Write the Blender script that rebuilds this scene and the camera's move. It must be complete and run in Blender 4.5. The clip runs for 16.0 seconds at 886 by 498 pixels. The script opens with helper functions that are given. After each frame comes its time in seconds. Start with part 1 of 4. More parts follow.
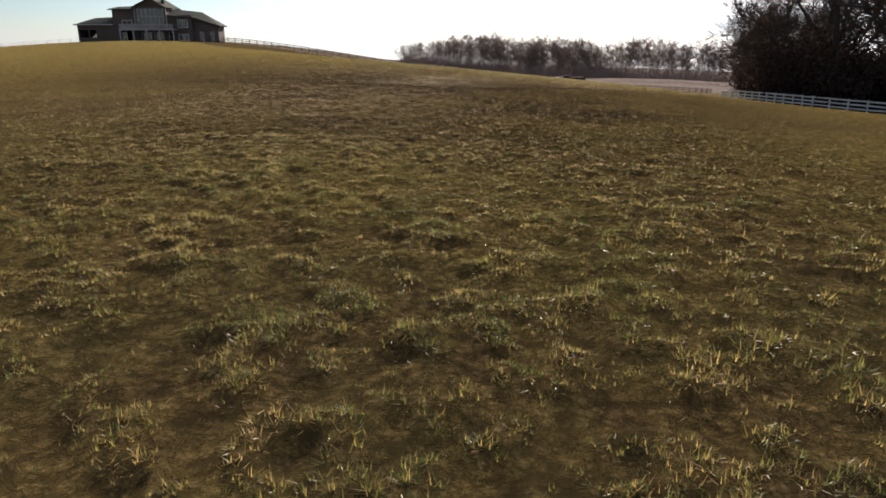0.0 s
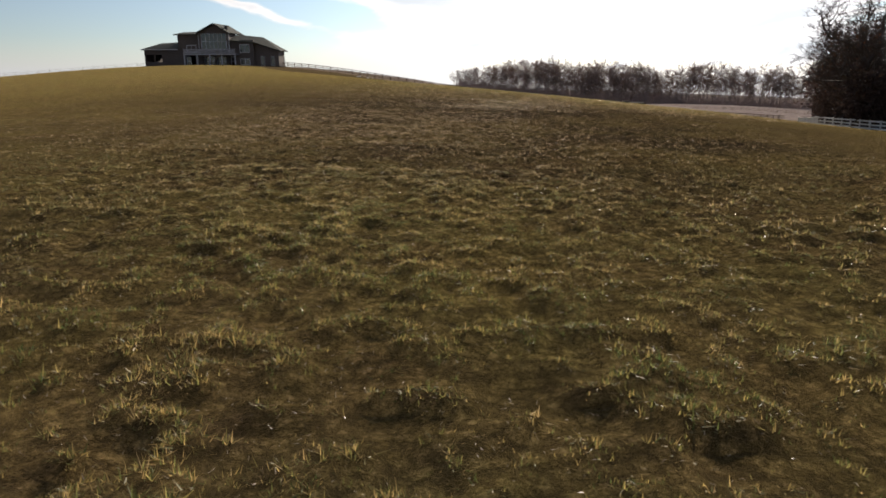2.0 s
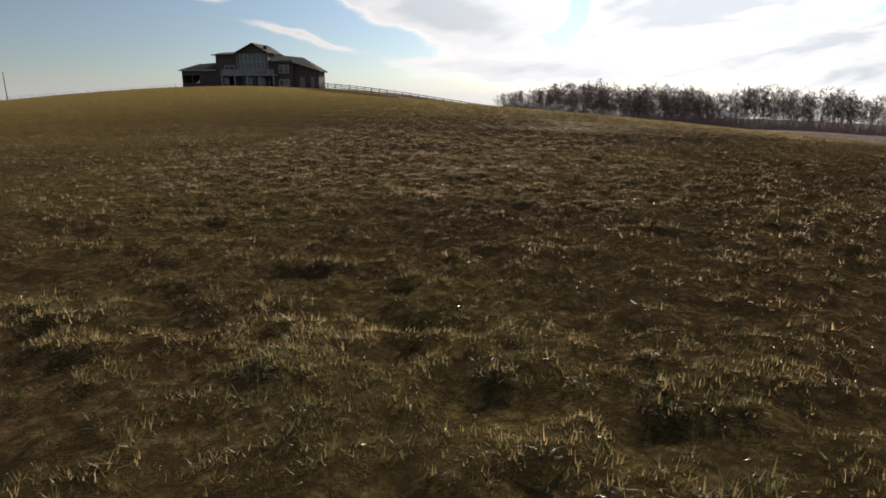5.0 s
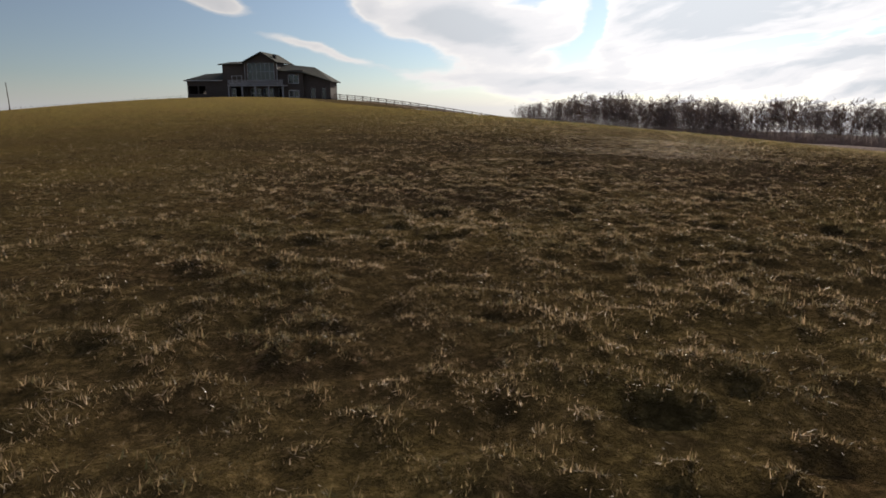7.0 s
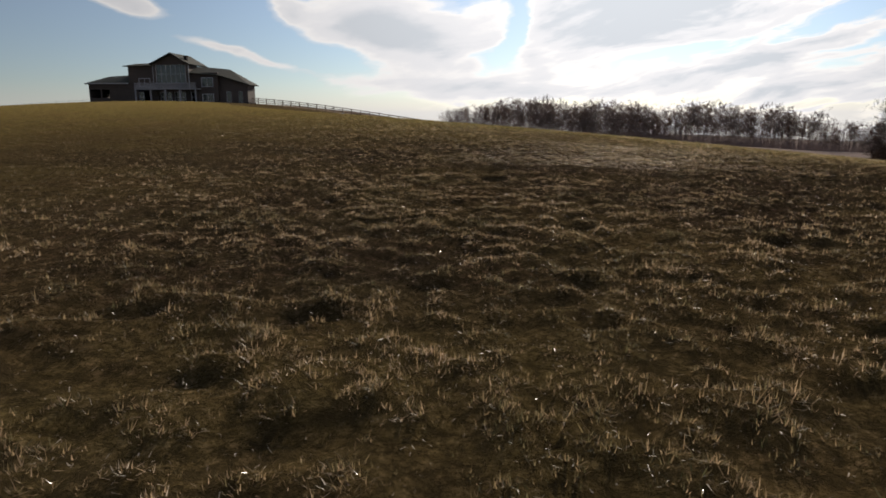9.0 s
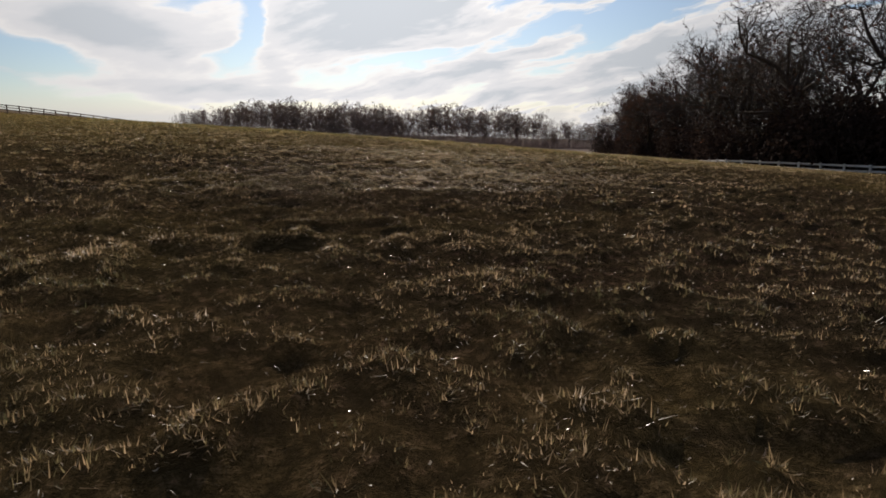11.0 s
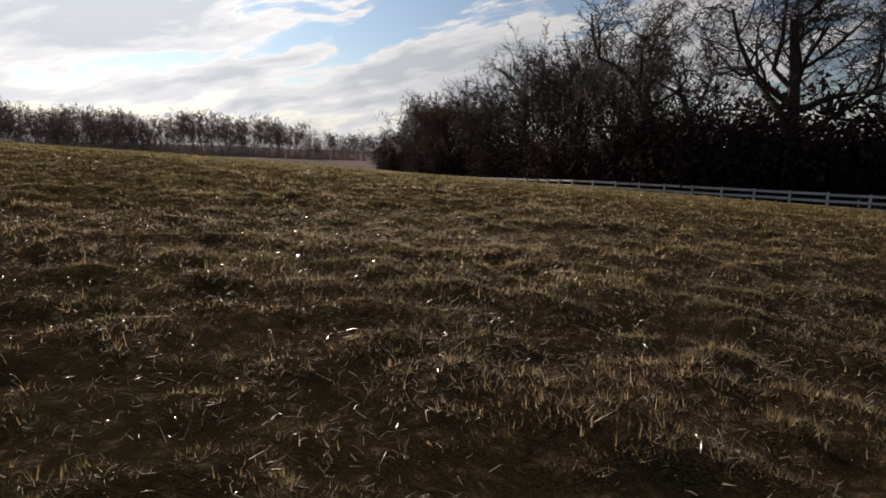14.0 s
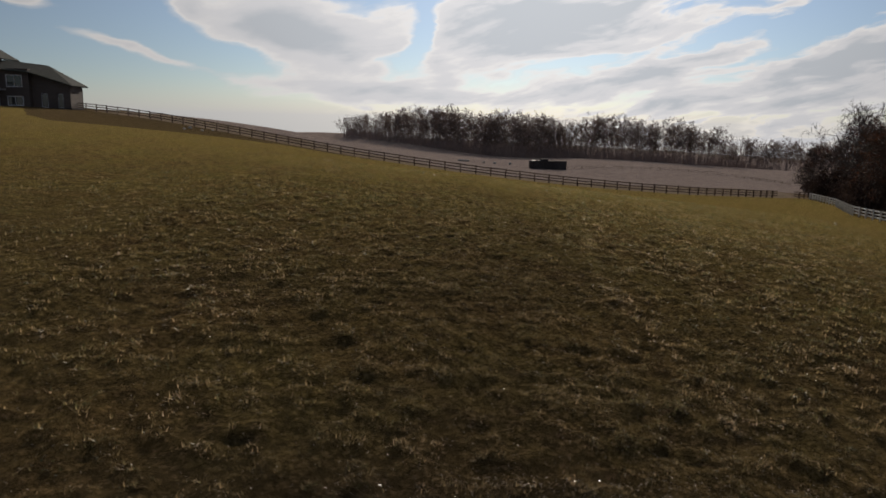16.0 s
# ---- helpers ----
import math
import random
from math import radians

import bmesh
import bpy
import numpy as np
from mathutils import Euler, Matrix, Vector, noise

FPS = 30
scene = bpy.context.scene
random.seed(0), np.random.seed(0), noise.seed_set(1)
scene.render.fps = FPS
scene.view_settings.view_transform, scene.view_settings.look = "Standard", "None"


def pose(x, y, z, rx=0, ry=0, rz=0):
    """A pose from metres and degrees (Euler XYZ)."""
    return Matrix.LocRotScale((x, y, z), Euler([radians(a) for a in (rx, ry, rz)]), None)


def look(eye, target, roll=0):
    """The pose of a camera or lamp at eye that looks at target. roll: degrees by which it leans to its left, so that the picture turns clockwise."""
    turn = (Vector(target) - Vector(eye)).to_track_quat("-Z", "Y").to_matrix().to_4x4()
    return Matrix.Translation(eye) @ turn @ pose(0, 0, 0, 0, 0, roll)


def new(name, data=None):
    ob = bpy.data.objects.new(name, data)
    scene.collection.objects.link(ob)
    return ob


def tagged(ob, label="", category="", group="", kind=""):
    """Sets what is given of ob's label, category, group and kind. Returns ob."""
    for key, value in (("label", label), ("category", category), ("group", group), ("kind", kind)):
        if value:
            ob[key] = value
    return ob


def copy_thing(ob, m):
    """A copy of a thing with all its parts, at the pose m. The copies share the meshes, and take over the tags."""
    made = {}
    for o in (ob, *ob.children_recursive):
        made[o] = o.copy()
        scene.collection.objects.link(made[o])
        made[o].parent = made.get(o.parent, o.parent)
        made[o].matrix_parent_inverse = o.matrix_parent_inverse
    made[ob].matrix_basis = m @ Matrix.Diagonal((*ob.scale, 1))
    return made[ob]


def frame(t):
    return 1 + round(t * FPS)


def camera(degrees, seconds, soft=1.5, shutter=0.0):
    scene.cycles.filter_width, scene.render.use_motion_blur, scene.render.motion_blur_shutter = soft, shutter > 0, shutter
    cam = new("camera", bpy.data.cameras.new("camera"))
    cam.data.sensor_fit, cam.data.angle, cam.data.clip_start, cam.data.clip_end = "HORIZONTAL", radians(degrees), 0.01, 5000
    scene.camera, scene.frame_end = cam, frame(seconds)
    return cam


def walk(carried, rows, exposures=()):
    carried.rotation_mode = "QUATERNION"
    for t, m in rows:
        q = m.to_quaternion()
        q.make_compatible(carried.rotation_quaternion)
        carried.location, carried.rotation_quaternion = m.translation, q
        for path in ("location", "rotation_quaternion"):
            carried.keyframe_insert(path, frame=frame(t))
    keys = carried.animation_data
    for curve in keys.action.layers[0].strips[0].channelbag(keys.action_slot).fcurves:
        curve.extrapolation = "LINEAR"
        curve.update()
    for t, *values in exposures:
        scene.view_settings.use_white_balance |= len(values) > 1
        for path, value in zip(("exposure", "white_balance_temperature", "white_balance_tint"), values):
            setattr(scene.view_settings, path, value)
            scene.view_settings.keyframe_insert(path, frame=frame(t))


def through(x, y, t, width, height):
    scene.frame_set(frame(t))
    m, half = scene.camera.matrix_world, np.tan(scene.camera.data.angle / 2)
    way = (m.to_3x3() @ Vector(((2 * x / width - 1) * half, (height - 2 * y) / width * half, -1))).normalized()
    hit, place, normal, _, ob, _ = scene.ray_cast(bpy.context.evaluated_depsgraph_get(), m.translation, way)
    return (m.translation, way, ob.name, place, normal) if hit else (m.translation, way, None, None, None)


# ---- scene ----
cam = camera(66.7, 16.0, soft=1.70, shutter=0.00)
PATH = [
    (0.0, (0.000, -0.000, 2.366), (0.000, 9.570, -0.535), -0.16),
    (0.5, (-0.363, 0.776, 2.297), (-0.240, 10.376, -0.499), 0.01),
    (1.0, (-0.669, 1.767, 2.234), (-0.904, 11.389, -0.479), -0.06),
    (1.5, (-0.947, 2.869, 2.162), (-1.745, 12.485, -0.462), -0.20),
    (2.0, (-1.181, 3.994, 2.101), (-1.926, 13.632, -0.460), -0.11),
    (2.5, (-1.433, 5.283, 1.990), (-2.262, 14.931, -0.503), -0.07),
    (3.0, (-1.724, 6.651, 1.885), (-2.763, 16.296, -0.540), -0.05),
    (3.5, (-1.872, 8.200, 1.787), (-3.094, 17.837, -0.589), -0.08),
    (4.0, (-2.104, 9.949, 1.689), (-3.288, 19.604, -0.632), 0.03),
    (6.5, (-5.585, 24.441, 1.090), (-7.195, 34.084, -1.013), -0.05),
    (7.0, (-5.803, 26.337, 1.290), (-7.357, 35.998, -0.769), 0.05),
    (7.5, (-5.990, 27.939, 1.322), (-7.504, 37.612, -0.714), 0.06),
    (8.0, (-6.152, 29.360, 1.206), (-6.991, 39.119, -0.807), 0.09),
    (8.5, (-6.262, 30.654, 1.141), (-6.916, 40.432, -0.853), 0.04),
    (9.0, (-6.359, 31.931, 1.115), (-6.884, 41.717, -0.875), -0.11),
    (9.5, (-6.447, 33.536, 0.969), (-6.006, 43.325, -1.024), -0.13),
    (10.0, (-6.543, 35.565, 0.816), (-5.801, 45.337, -1.172), -0.25),
    (12.5, (-6.007, 51.045, 0.786), (0.284, 58.587, -1.095), 0.29),
    (13.0, (-5.123, 53.931, 0.572), (1.139, 61.514, -1.238), 0.70),
    (13.5, (-4.430, 56.017, 0.394), (1.765, 63.658, -1.406), 0.86),
    (14.0, (-4.049, 57.153, 0.622), (2.077, 64.849, -1.179), 0.94),
    (14.5, (-4.261, 57.365, 1.915), (1.564, 65.290, 0.109), 1.40),
    (14.6, (-4.342, 57.493, 2.214), (0.455, 66.077, 0.397), 1.40),
    (14.7, (-4.374, 57.601, 2.503), (-1.391, 66.970, 0.678), 1.43),
    (14.8, (-4.164, 57.523, 2.688), (-1.951, 67.101, 0.852), 1.49),
    (14.9, (-3.953, 57.447, 2.872), (-1.790, 67.034, 1.026), 1.50),
    (15.0, (-3.743, 57.369, 3.057), (-1.615, 66.962, 1.200), 1.54),
    (15.5, (-3.615, 57.793, 3.192), (-1.695, 67.424, 1.309), 1.24),
    (16.0, (-3.316, 58.745, 3.246), (-2.455, 68.522, 1.333), 1.32),
]
EXPOSURES = [(0, 0.76, 6550, 13), (1, 0.65, 6550, 13), (2, 0.55, 6550, 13), (3.5, 0.36, 6550, 13), (7, 0.1, 6550, 13), (10, -0.04, 6550, 13), (12.5, -0.20, 6550, 13), (14, -0.06, 6550, 13), (15, -0.22, 6550, 13), (16, -0.38, 6550, 13)]
walk(cam, [(t, look(eye, target, roll)) for t, eye, target, roll in PATH], EXPOSURES)

# ---- world and sun ----
SUN_AZ, SUN_EL = 12.5, 22.0          # degrees to the right of +y, degrees up
world = bpy.data.worlds.new("sky")
scene.world = world
world.use_nodes = True
wn, wl = world.node_tree.nodes, world.node_tree.links
wn.clear()


def wmath(op, a, b=None, c=None):
    n = wn.new("ShaderNodeMath")
    n.operation = op
    for i, v in enumerate((a, b, c)):
        if v is None:
            continue
        if isinstance(v, (int, float)):
            n.inputs[i].default_value = v
        else:
            wl.new(v, n.inputs[i])
    return n.outputs[0]


def wramp(value, stops):
    n = wn.new("ShaderNodeValToRGB")
    n.color_ramp.interpolation = "EASE"
    while len(n.color_ramp.elements) < len(stops):
        n.color_ramp.elements.new(0.5)
    for e, (p, col) in zip(n.color_ramp.elements, stops):
        e.position, e.color = p, (*col, 1)
    wl.new(value, n.inputs[0])
    return n.outputs[0]


def wmix(fac, a, b):
    n = wn.new("ShaderNodeMix")
    n.data_type = "RGBA"
    wl.new(fac, n.inputs["Factor"])
    for s, v in ((n.inputs["A"], a), (n.inputs["B"], b)):
        if isinstance(v, tuple):
            s.default_value = (*v, 1)
        else:
            wl.new(v, s)
    return n.outputs["Result"]


coord = wn.new("ShaderNodeTexCoord")
split = wn.new("ShaderNodeSeparateXYZ")
wl.new(coord.outputs["Generated"], split.inputs[0])
az0 = wmath("MULTIPLY", wmath("ARCTAN2", split.outputs[0], split.outputs[1]), 57.2958)
el0 = wmath("MULTIPLY", wmath("ARCSINE", split.outputs[2]), 57.2958)


def wnoise(a, e, scale, detail, rough, seed):
    comb = wn.new("ShaderNodeCombineXYZ")
    wl.new(a, comb.inputs[0]), wl.new(e, comb.inputs[1])
    comb.inputs[2].default_value = seed
    n = wn.new("ShaderNodeTexNoise")
    n.inputs["Scale"].default_value, n.inputs["Detail"].default_value, n.inputs["Roughness"].default_value = scale, detail, rough
    wl.new(comb.outputs[0], n.inputs["Vector"])
    return n.outputs["Fac"]


# cloud layer in degrees of azimuth and height, flattened towards the horizon
elf = wmath("MULTIPLY", wmath("POWER", wmath("MAXIMUM", wmath("ADD", el0, 1.0), 0.05), 0.75), 2.6)
warp_a = wmath("MULTIPLY", wmath("SUBTRACT", wnoise(wmath("MULTIPLY", az0, 0.5), elf, 0.20, 4, 0.5, 3.1), 0.5), 6.0)
warp_e = wmath("MULTIPLY", wmath("SUBTRACT", wnoise(wmath("MULTIPLY", az0, 0.5), elf, 0.20, 4, 0.5, 8.7), 0.5), 2.4)
az = wmath("ADD", az0, warp_a)
el = wmath("ADD", el0, warp_e)
density = wmath("MULTIPLY", wmath("SUBTRACT", wnoise(wmath("MULTIPLY", az0, 0.35), wmath("MULTIPLY", elf, 0.75), 0.30, 6, 0.52, 1.7), 0.53), 1.7)
# wisps drawn out along the wind
wind = math.radians(13)
along = wmath("ADD", wmath("MULTIPLY", az, math.cos(wind)), wmath("MULTIPLY", el, math.sin(wind)))
across = wmath("SUBTRACT", wmath("MULTIPLY", el, math.cos(wind)), wmath("MULTIPLY", az, math.sin(wind)))
wisp = wmath("SUBTRACT", wnoise(wmath("MULTIPLY", along, 0.20), wmath("MULTIPLY", across, 1.15), 0.75, 5, 0.55, 5.3), 0.5)
density = wmath("ADD", density, wmath("MULTIPLY", wisp, wmath("ADD", wmath("MULTIPLY", wmath("ARCTANGENT", wmath("MULTIPLY", wmath("SUBTRACT", az0, 4.0), 0.2)), 0.45), 0.85)))
fine = wmath("SUBTRACT", wnoise(wmath("MULTIPLY", along, 0.45), wmath("MULTIPLY", across, 2.0), 0.75, 4, 0.5, 2.9), 0.5)
density = wmath("ADD", density, wmath("MULTIPLY", fine, wmath("ADD", wmath("MULTIPLY", wmath("ARCTANGENT", wmath("MULTIPLY", wmath("SUBTRACT", az0, 6.0), 0.2)), 0.35), 0.62)))
# more cover towards the right of the sun, less away to the left
cover = wmath("SUBTRACT", wmath("MULTIPLY", wmath("ARCTANGENT", wmath("MULTIPLY", wmath("SUBTRACT", az0, 0.0), 0.12)), 0.12), 0.0)
density = wmath("ADD", density, cover)
BANKS = [  # azimuth, height, half length, half thickness, tilt, weight
    (-27.5, 8.0, 2.8, 0.9, -12, 0.8), (-19.8, 4.5, 4.2, 0.42, -13, 0.72), (-15.0, 7.7, 1.3, 0.6, -20, 0.5),
    (-5.8, 6.2, 6.4, 2.2, -9, 1.0), (-7.0, 2.6, 8.0, 0.55, -2, 0.45), (11.0, 6.9, 8.2, 2.1, -2, 0.95),
    (22.0, 3.9, 9.0, 0.75, 15, 0.8), (33.0, 4.4, 9.0, 1.1, 14, 0.8), (47.0, 4.6, 10.5, 2.6, 9, 0.8),
    (2.5, 6.6, 0.9, 2.2, -25, -0.8), (33.0, 7.7, 4.4, 1.1, 26, -1.1), (-32.0, 4.0, 6.0, 1.4, 0, -0.35),
    (-12.5, 4.6, 2.4, 0.8, -10, -0.35), (2.0, 1.7, 14.0, 0.6, 1, 0.40), (34.0, 2.0, 12.0, 0.7, 4, 0.40),
    (4.5, 4.0, 1.6, 0.7, -30, 0.45), (19.0, 9.4, 8.0, 0.9, 5, 0.6), (16.5, 4.7, 4.0, 0.4, 12, -0.35)]
for a, e, ln, th, tilt, wt in BANKS:
    ca, sa = math.cos(radians(tilt)), math.sin(radians(tilt))
    da, de = wmath("SUBTRACT", az, a), wmath("SUBTRACT", el, e)
    u = wmath("DIVIDE", wmath("ADD", wmath("MULTIPLY", da, ca), wmath("MULTIPLY", de, sa)), ln)
    v = wmath("DIVIDE", wmath("SUBTRACT", wmath("MULTIPLY", de, ca), wmath("MULTIPLY", da, sa)), th)
    r2 = wmath("ADD", wmath("MULTIPLY", u, u), wmath("MULTIPLY", v, v))
    density = wmath("ADD", density, wmath("MULTIPLY", wmath("EXPONENT", wmath("MULTIPLY", wmath("POWER", r2, 1.2), -0.65)), wt))
# glow of thin cloud round the sun
ds = wmath("SUBTRACT", az0, SUN_AZ)
de = wmath("SUBTRACT", el0, SUN_EL)
sun2 = wmath("ADD", wmath("MULTIPLY", ds, ds), wmath("MULTIPLY", de, de))
aureole = wmath("EXPONENT", wmath("MULTIPLY", sun2, -1 / 1100.0))
glow = wmath("ADD", wmath("MULTIPLY", aureole, 0.71), 0.455)
cover_fac = wramp(density, [(0.0, (0.22, 0.22, 0.22)), (0.14, (0.46, 0.46, 0.46)), (0.34, (1, 1, 1))])
body_col = wramp(density, [(0.0, (0.84, 0.86, 0.88)), (0.26, (1.08, 1.07, 1.04)), (0.52, (0.92, 0.93, 0.94)), (1.0, (0.69, 0.74, 0.78))])
sky = wn.new("ShaderNodeTexSky")
sky.sky_type, sky.sun_disc = "NISHITA", False
sky.sun_elevation, sky.sun_rotation = radians(SUN_EL), radians(SUN_AZ)
sky.air_density, sky.dust_density, sky.ozone_density = 0.8, 0.1, 3.0
sky_gain = wn.new("ShaderNodeVectorMath")
sky_gain.operation = "SCALE"
wl.new(wmath("ADD", wmath("MULTIPLY", aureole, 0.080), 0.046), sky_gain.inputs["Scale"])
tinted = wn.new("ShaderNodeVectorMath")
tinted.operation = "MULTIPLY"
tinted.inputs[1].default_value = (1.0, 1.0, 0.97)
wl.new(sky.outputs[0], tinted.inputs[0])
wl.new(tinted.outputs[0], sky_gain.inputs[0])
lit = wn.new("ShaderNodeVectorMath")
lit.operation = "SCALE"
wl.new(body_col, lit.inputs[0]), wl.new(glow, lit.inputs["Scale"])
haze = wmath("MULTIPLY", wmath("EXPONENT", wmath("MULTIPLY", wmath("MAXIMUM", el0, 0.0), -0.55)), 0.85)
col = wmix(wmath("MAXIMUM", cover_fac, haze), sky_gain.outputs[0], lit.outputs[0])
back = wn.new("ShaderNodeBackground")
back.inputs["Strength"].default_value = 1.0
wl.new(col, back.inputs[0])
wl.new(back.outputs[0], wn.new("ShaderNodeOutputWorld").inputs[0])

sun = new("sun", bpy.data.lights.new("sun", "SUN"))
sun.data.energy, sun.data.angle, sun.data.color = 4.6, radians(0.6), (1.0, 0.88, 0.71)
sa, se = radians(SUN_AZ), radians(SUN_EL)
sun.matrix_world = look((0, 0, 60), (-math.sin(sa) * math.cos(se) * 10, -math.cos(sa) * math.cos(se) * 10, 60 - math.sin(se) * 10))


# ---- materials ----
class Nodes:
    """A material with short ways to its nodes."""

    def __init__(self, name):
        self.mat = bpy.data.materials.new(name)
        self.mat.use_nodes = True
        self.n, self.l = self.mat.node_tree.nodes, self.mat.node_tree.links
        self.n.clear()
        self.out = self.n.new("ShaderNodeOutputMaterial")
        self.geo = self.n.new("ShaderNodeNewGeometry")
        self.pos = self.geo.outputs["Position"]
        self.island = self.geo.outputs["Random Per Island"]
        self.rand = self.n.new("ShaderNodeObjectInfo").outputs["Random"]

    def put(self, sock, v):
        if isinstance(v, (int, float)):
            sock.default_value = v
        elif isinstance(v, tuple):
            sock.default_value = (*v, 1) if len(v) == 3 and len(sock.default_value) == 4 else v
        else:
            self.l.new(v, sock)

    def math(self, op, a, b=0.0):
        n = self.n.new("ShaderNodeMath")
        n.operation = op
        self.put(n.inputs[0], a), self.put(n.inputs[1], b)
        return n.outputs[0]

    def mapped(self, scale, turn=0.0, vec=None):
        n = self.n.new("ShaderNodeMapping")
        n.inputs["Scale"].default_value, n.inputs["Rotation"].default_value = scale, (0, 0, radians(turn))
        self.l.new(vec or self.pos, n.inputs[0])
        return n.outputs[0]

    def noise(self, scale, detail=4, rough=0.55, vec=None):
        n = self.n.new("ShaderNodeTexNoise")
        n.inputs["Scale"].default_value, n.inputs["Detail"].default_value, n.inputs["Roughness"].default_value = scale, detail, rough
        self.l.new(vec or self.pos, n.inputs["Vector"])
        return n.outputs["Fac"]

    def cells(self, scale, vec=None):
        """Distance from the middle of rounded cells, in parts of a cell."""
        n = self.n.new("ShaderNodeTexVoronoi")
        n.inputs["Scale"].default_value = scale
        self.l.new(vec or self.pos, n.inputs["Vector"])
        return n.outputs["Distance"]

    def ramp(self, fac, *stops):
        n = self.n.new("ShaderNodeValToRGB")
        while len(n.color_ramp.elements) < len(stops):
            n.color_ramp.elements.new(0.5)
        for e, (p, c) in zip(n.color_ramp.elements, stops):
            e.position, e.color = p, (*((c, c, c) if isinstance(c, (int, float)) else c), 1)
        self.put(n.inputs[0], fac)
        return n.outputs[0]

    def mix(self, fac, a, b, how="MIX"):
        n = self.n.new("ShaderNodeMix")
        n.data_type, n.blend_type = "RGBA", how
        self.put(n.inputs["Factor"], fac), self.put(n.inputs["A"], a), self.put(n.inputs["B"], b)
        return n.outputs["Result"]

    def track(self, value, points):
        """A line through points (value, result)."""
        n = self.n.new("ShaderNodeFloatCurve")
        lo, hi = points[0][0], points[-1][0]
        top = max(abs(v) for _, v in points)
        curve = n.mapping.curves[0]
        for i, (u, v) in enumerate(points):
            at, to = (u - lo) / (hi - lo), v / top
            if i == 0 or i == len(points) - 1:
                curve.points[-1 if i else 0].location = (at, to)
            else:
                curve.points.new(at, to)
        for q in curve.points:
            q.handle_type = "VECTOR"
        n.mapping.update()
        self.put(n.inputs["Value"], self.math("DIVIDE", self.math("SUBTRACT", value, lo), hi - lo))
        return self.math("MULTIPLY", n.outputs[0], top)

    def bump(self, height, strength, distance):
        n = self.n.new("ShaderNodeBump")
        n.inputs["Strength"].default_value, n.inputs["Distance"].default_value = strength, distance
        self.l.new(height, n.inputs["Height"])
        return n.outputs[0]

    def surface(self, colour, rough=0.8, metal=0.0, normal=None, through=0.0, spec=0.5, fuzz=0.0):
        p = self.n.new("ShaderNodeBsdfPrincipled")
        self.put(p.inputs["Base Color"], colour), self.put(p.inputs["Roughness"], rough), self.put(p.inputs["Metallic"], metal)
        p.inputs["Specular IOR Level"].default_value = spec
        if fuzz:
            p.inputs["Sheen Weight"].default_value, p.inputs["Sheen Roughness"].default_value = fuzz, 0.22
            p.inputs["Sheen Tint"].default_value = (0.80, 0.60, 0.34, 1)
        if normal:
            self.l.new(normal, p.inputs["Normal"])
        shader = p.outputs[0]
        if through:
            tr = self.n.new("ShaderNodeBsdfTranslucent")
            self.put(tr.inputs[0], colour)
            mx = self.n.new("ShaderNodeMixShader")
            mx.inputs[0].default_value = through
            self.l.new(shader, mx.inputs[1]), self.l.new(tr.outputs[0], mx.inputs[2])
            shader = mx.outputs[0]
        self.l.new(shader, self.out.inputs[0])
        return self.mat


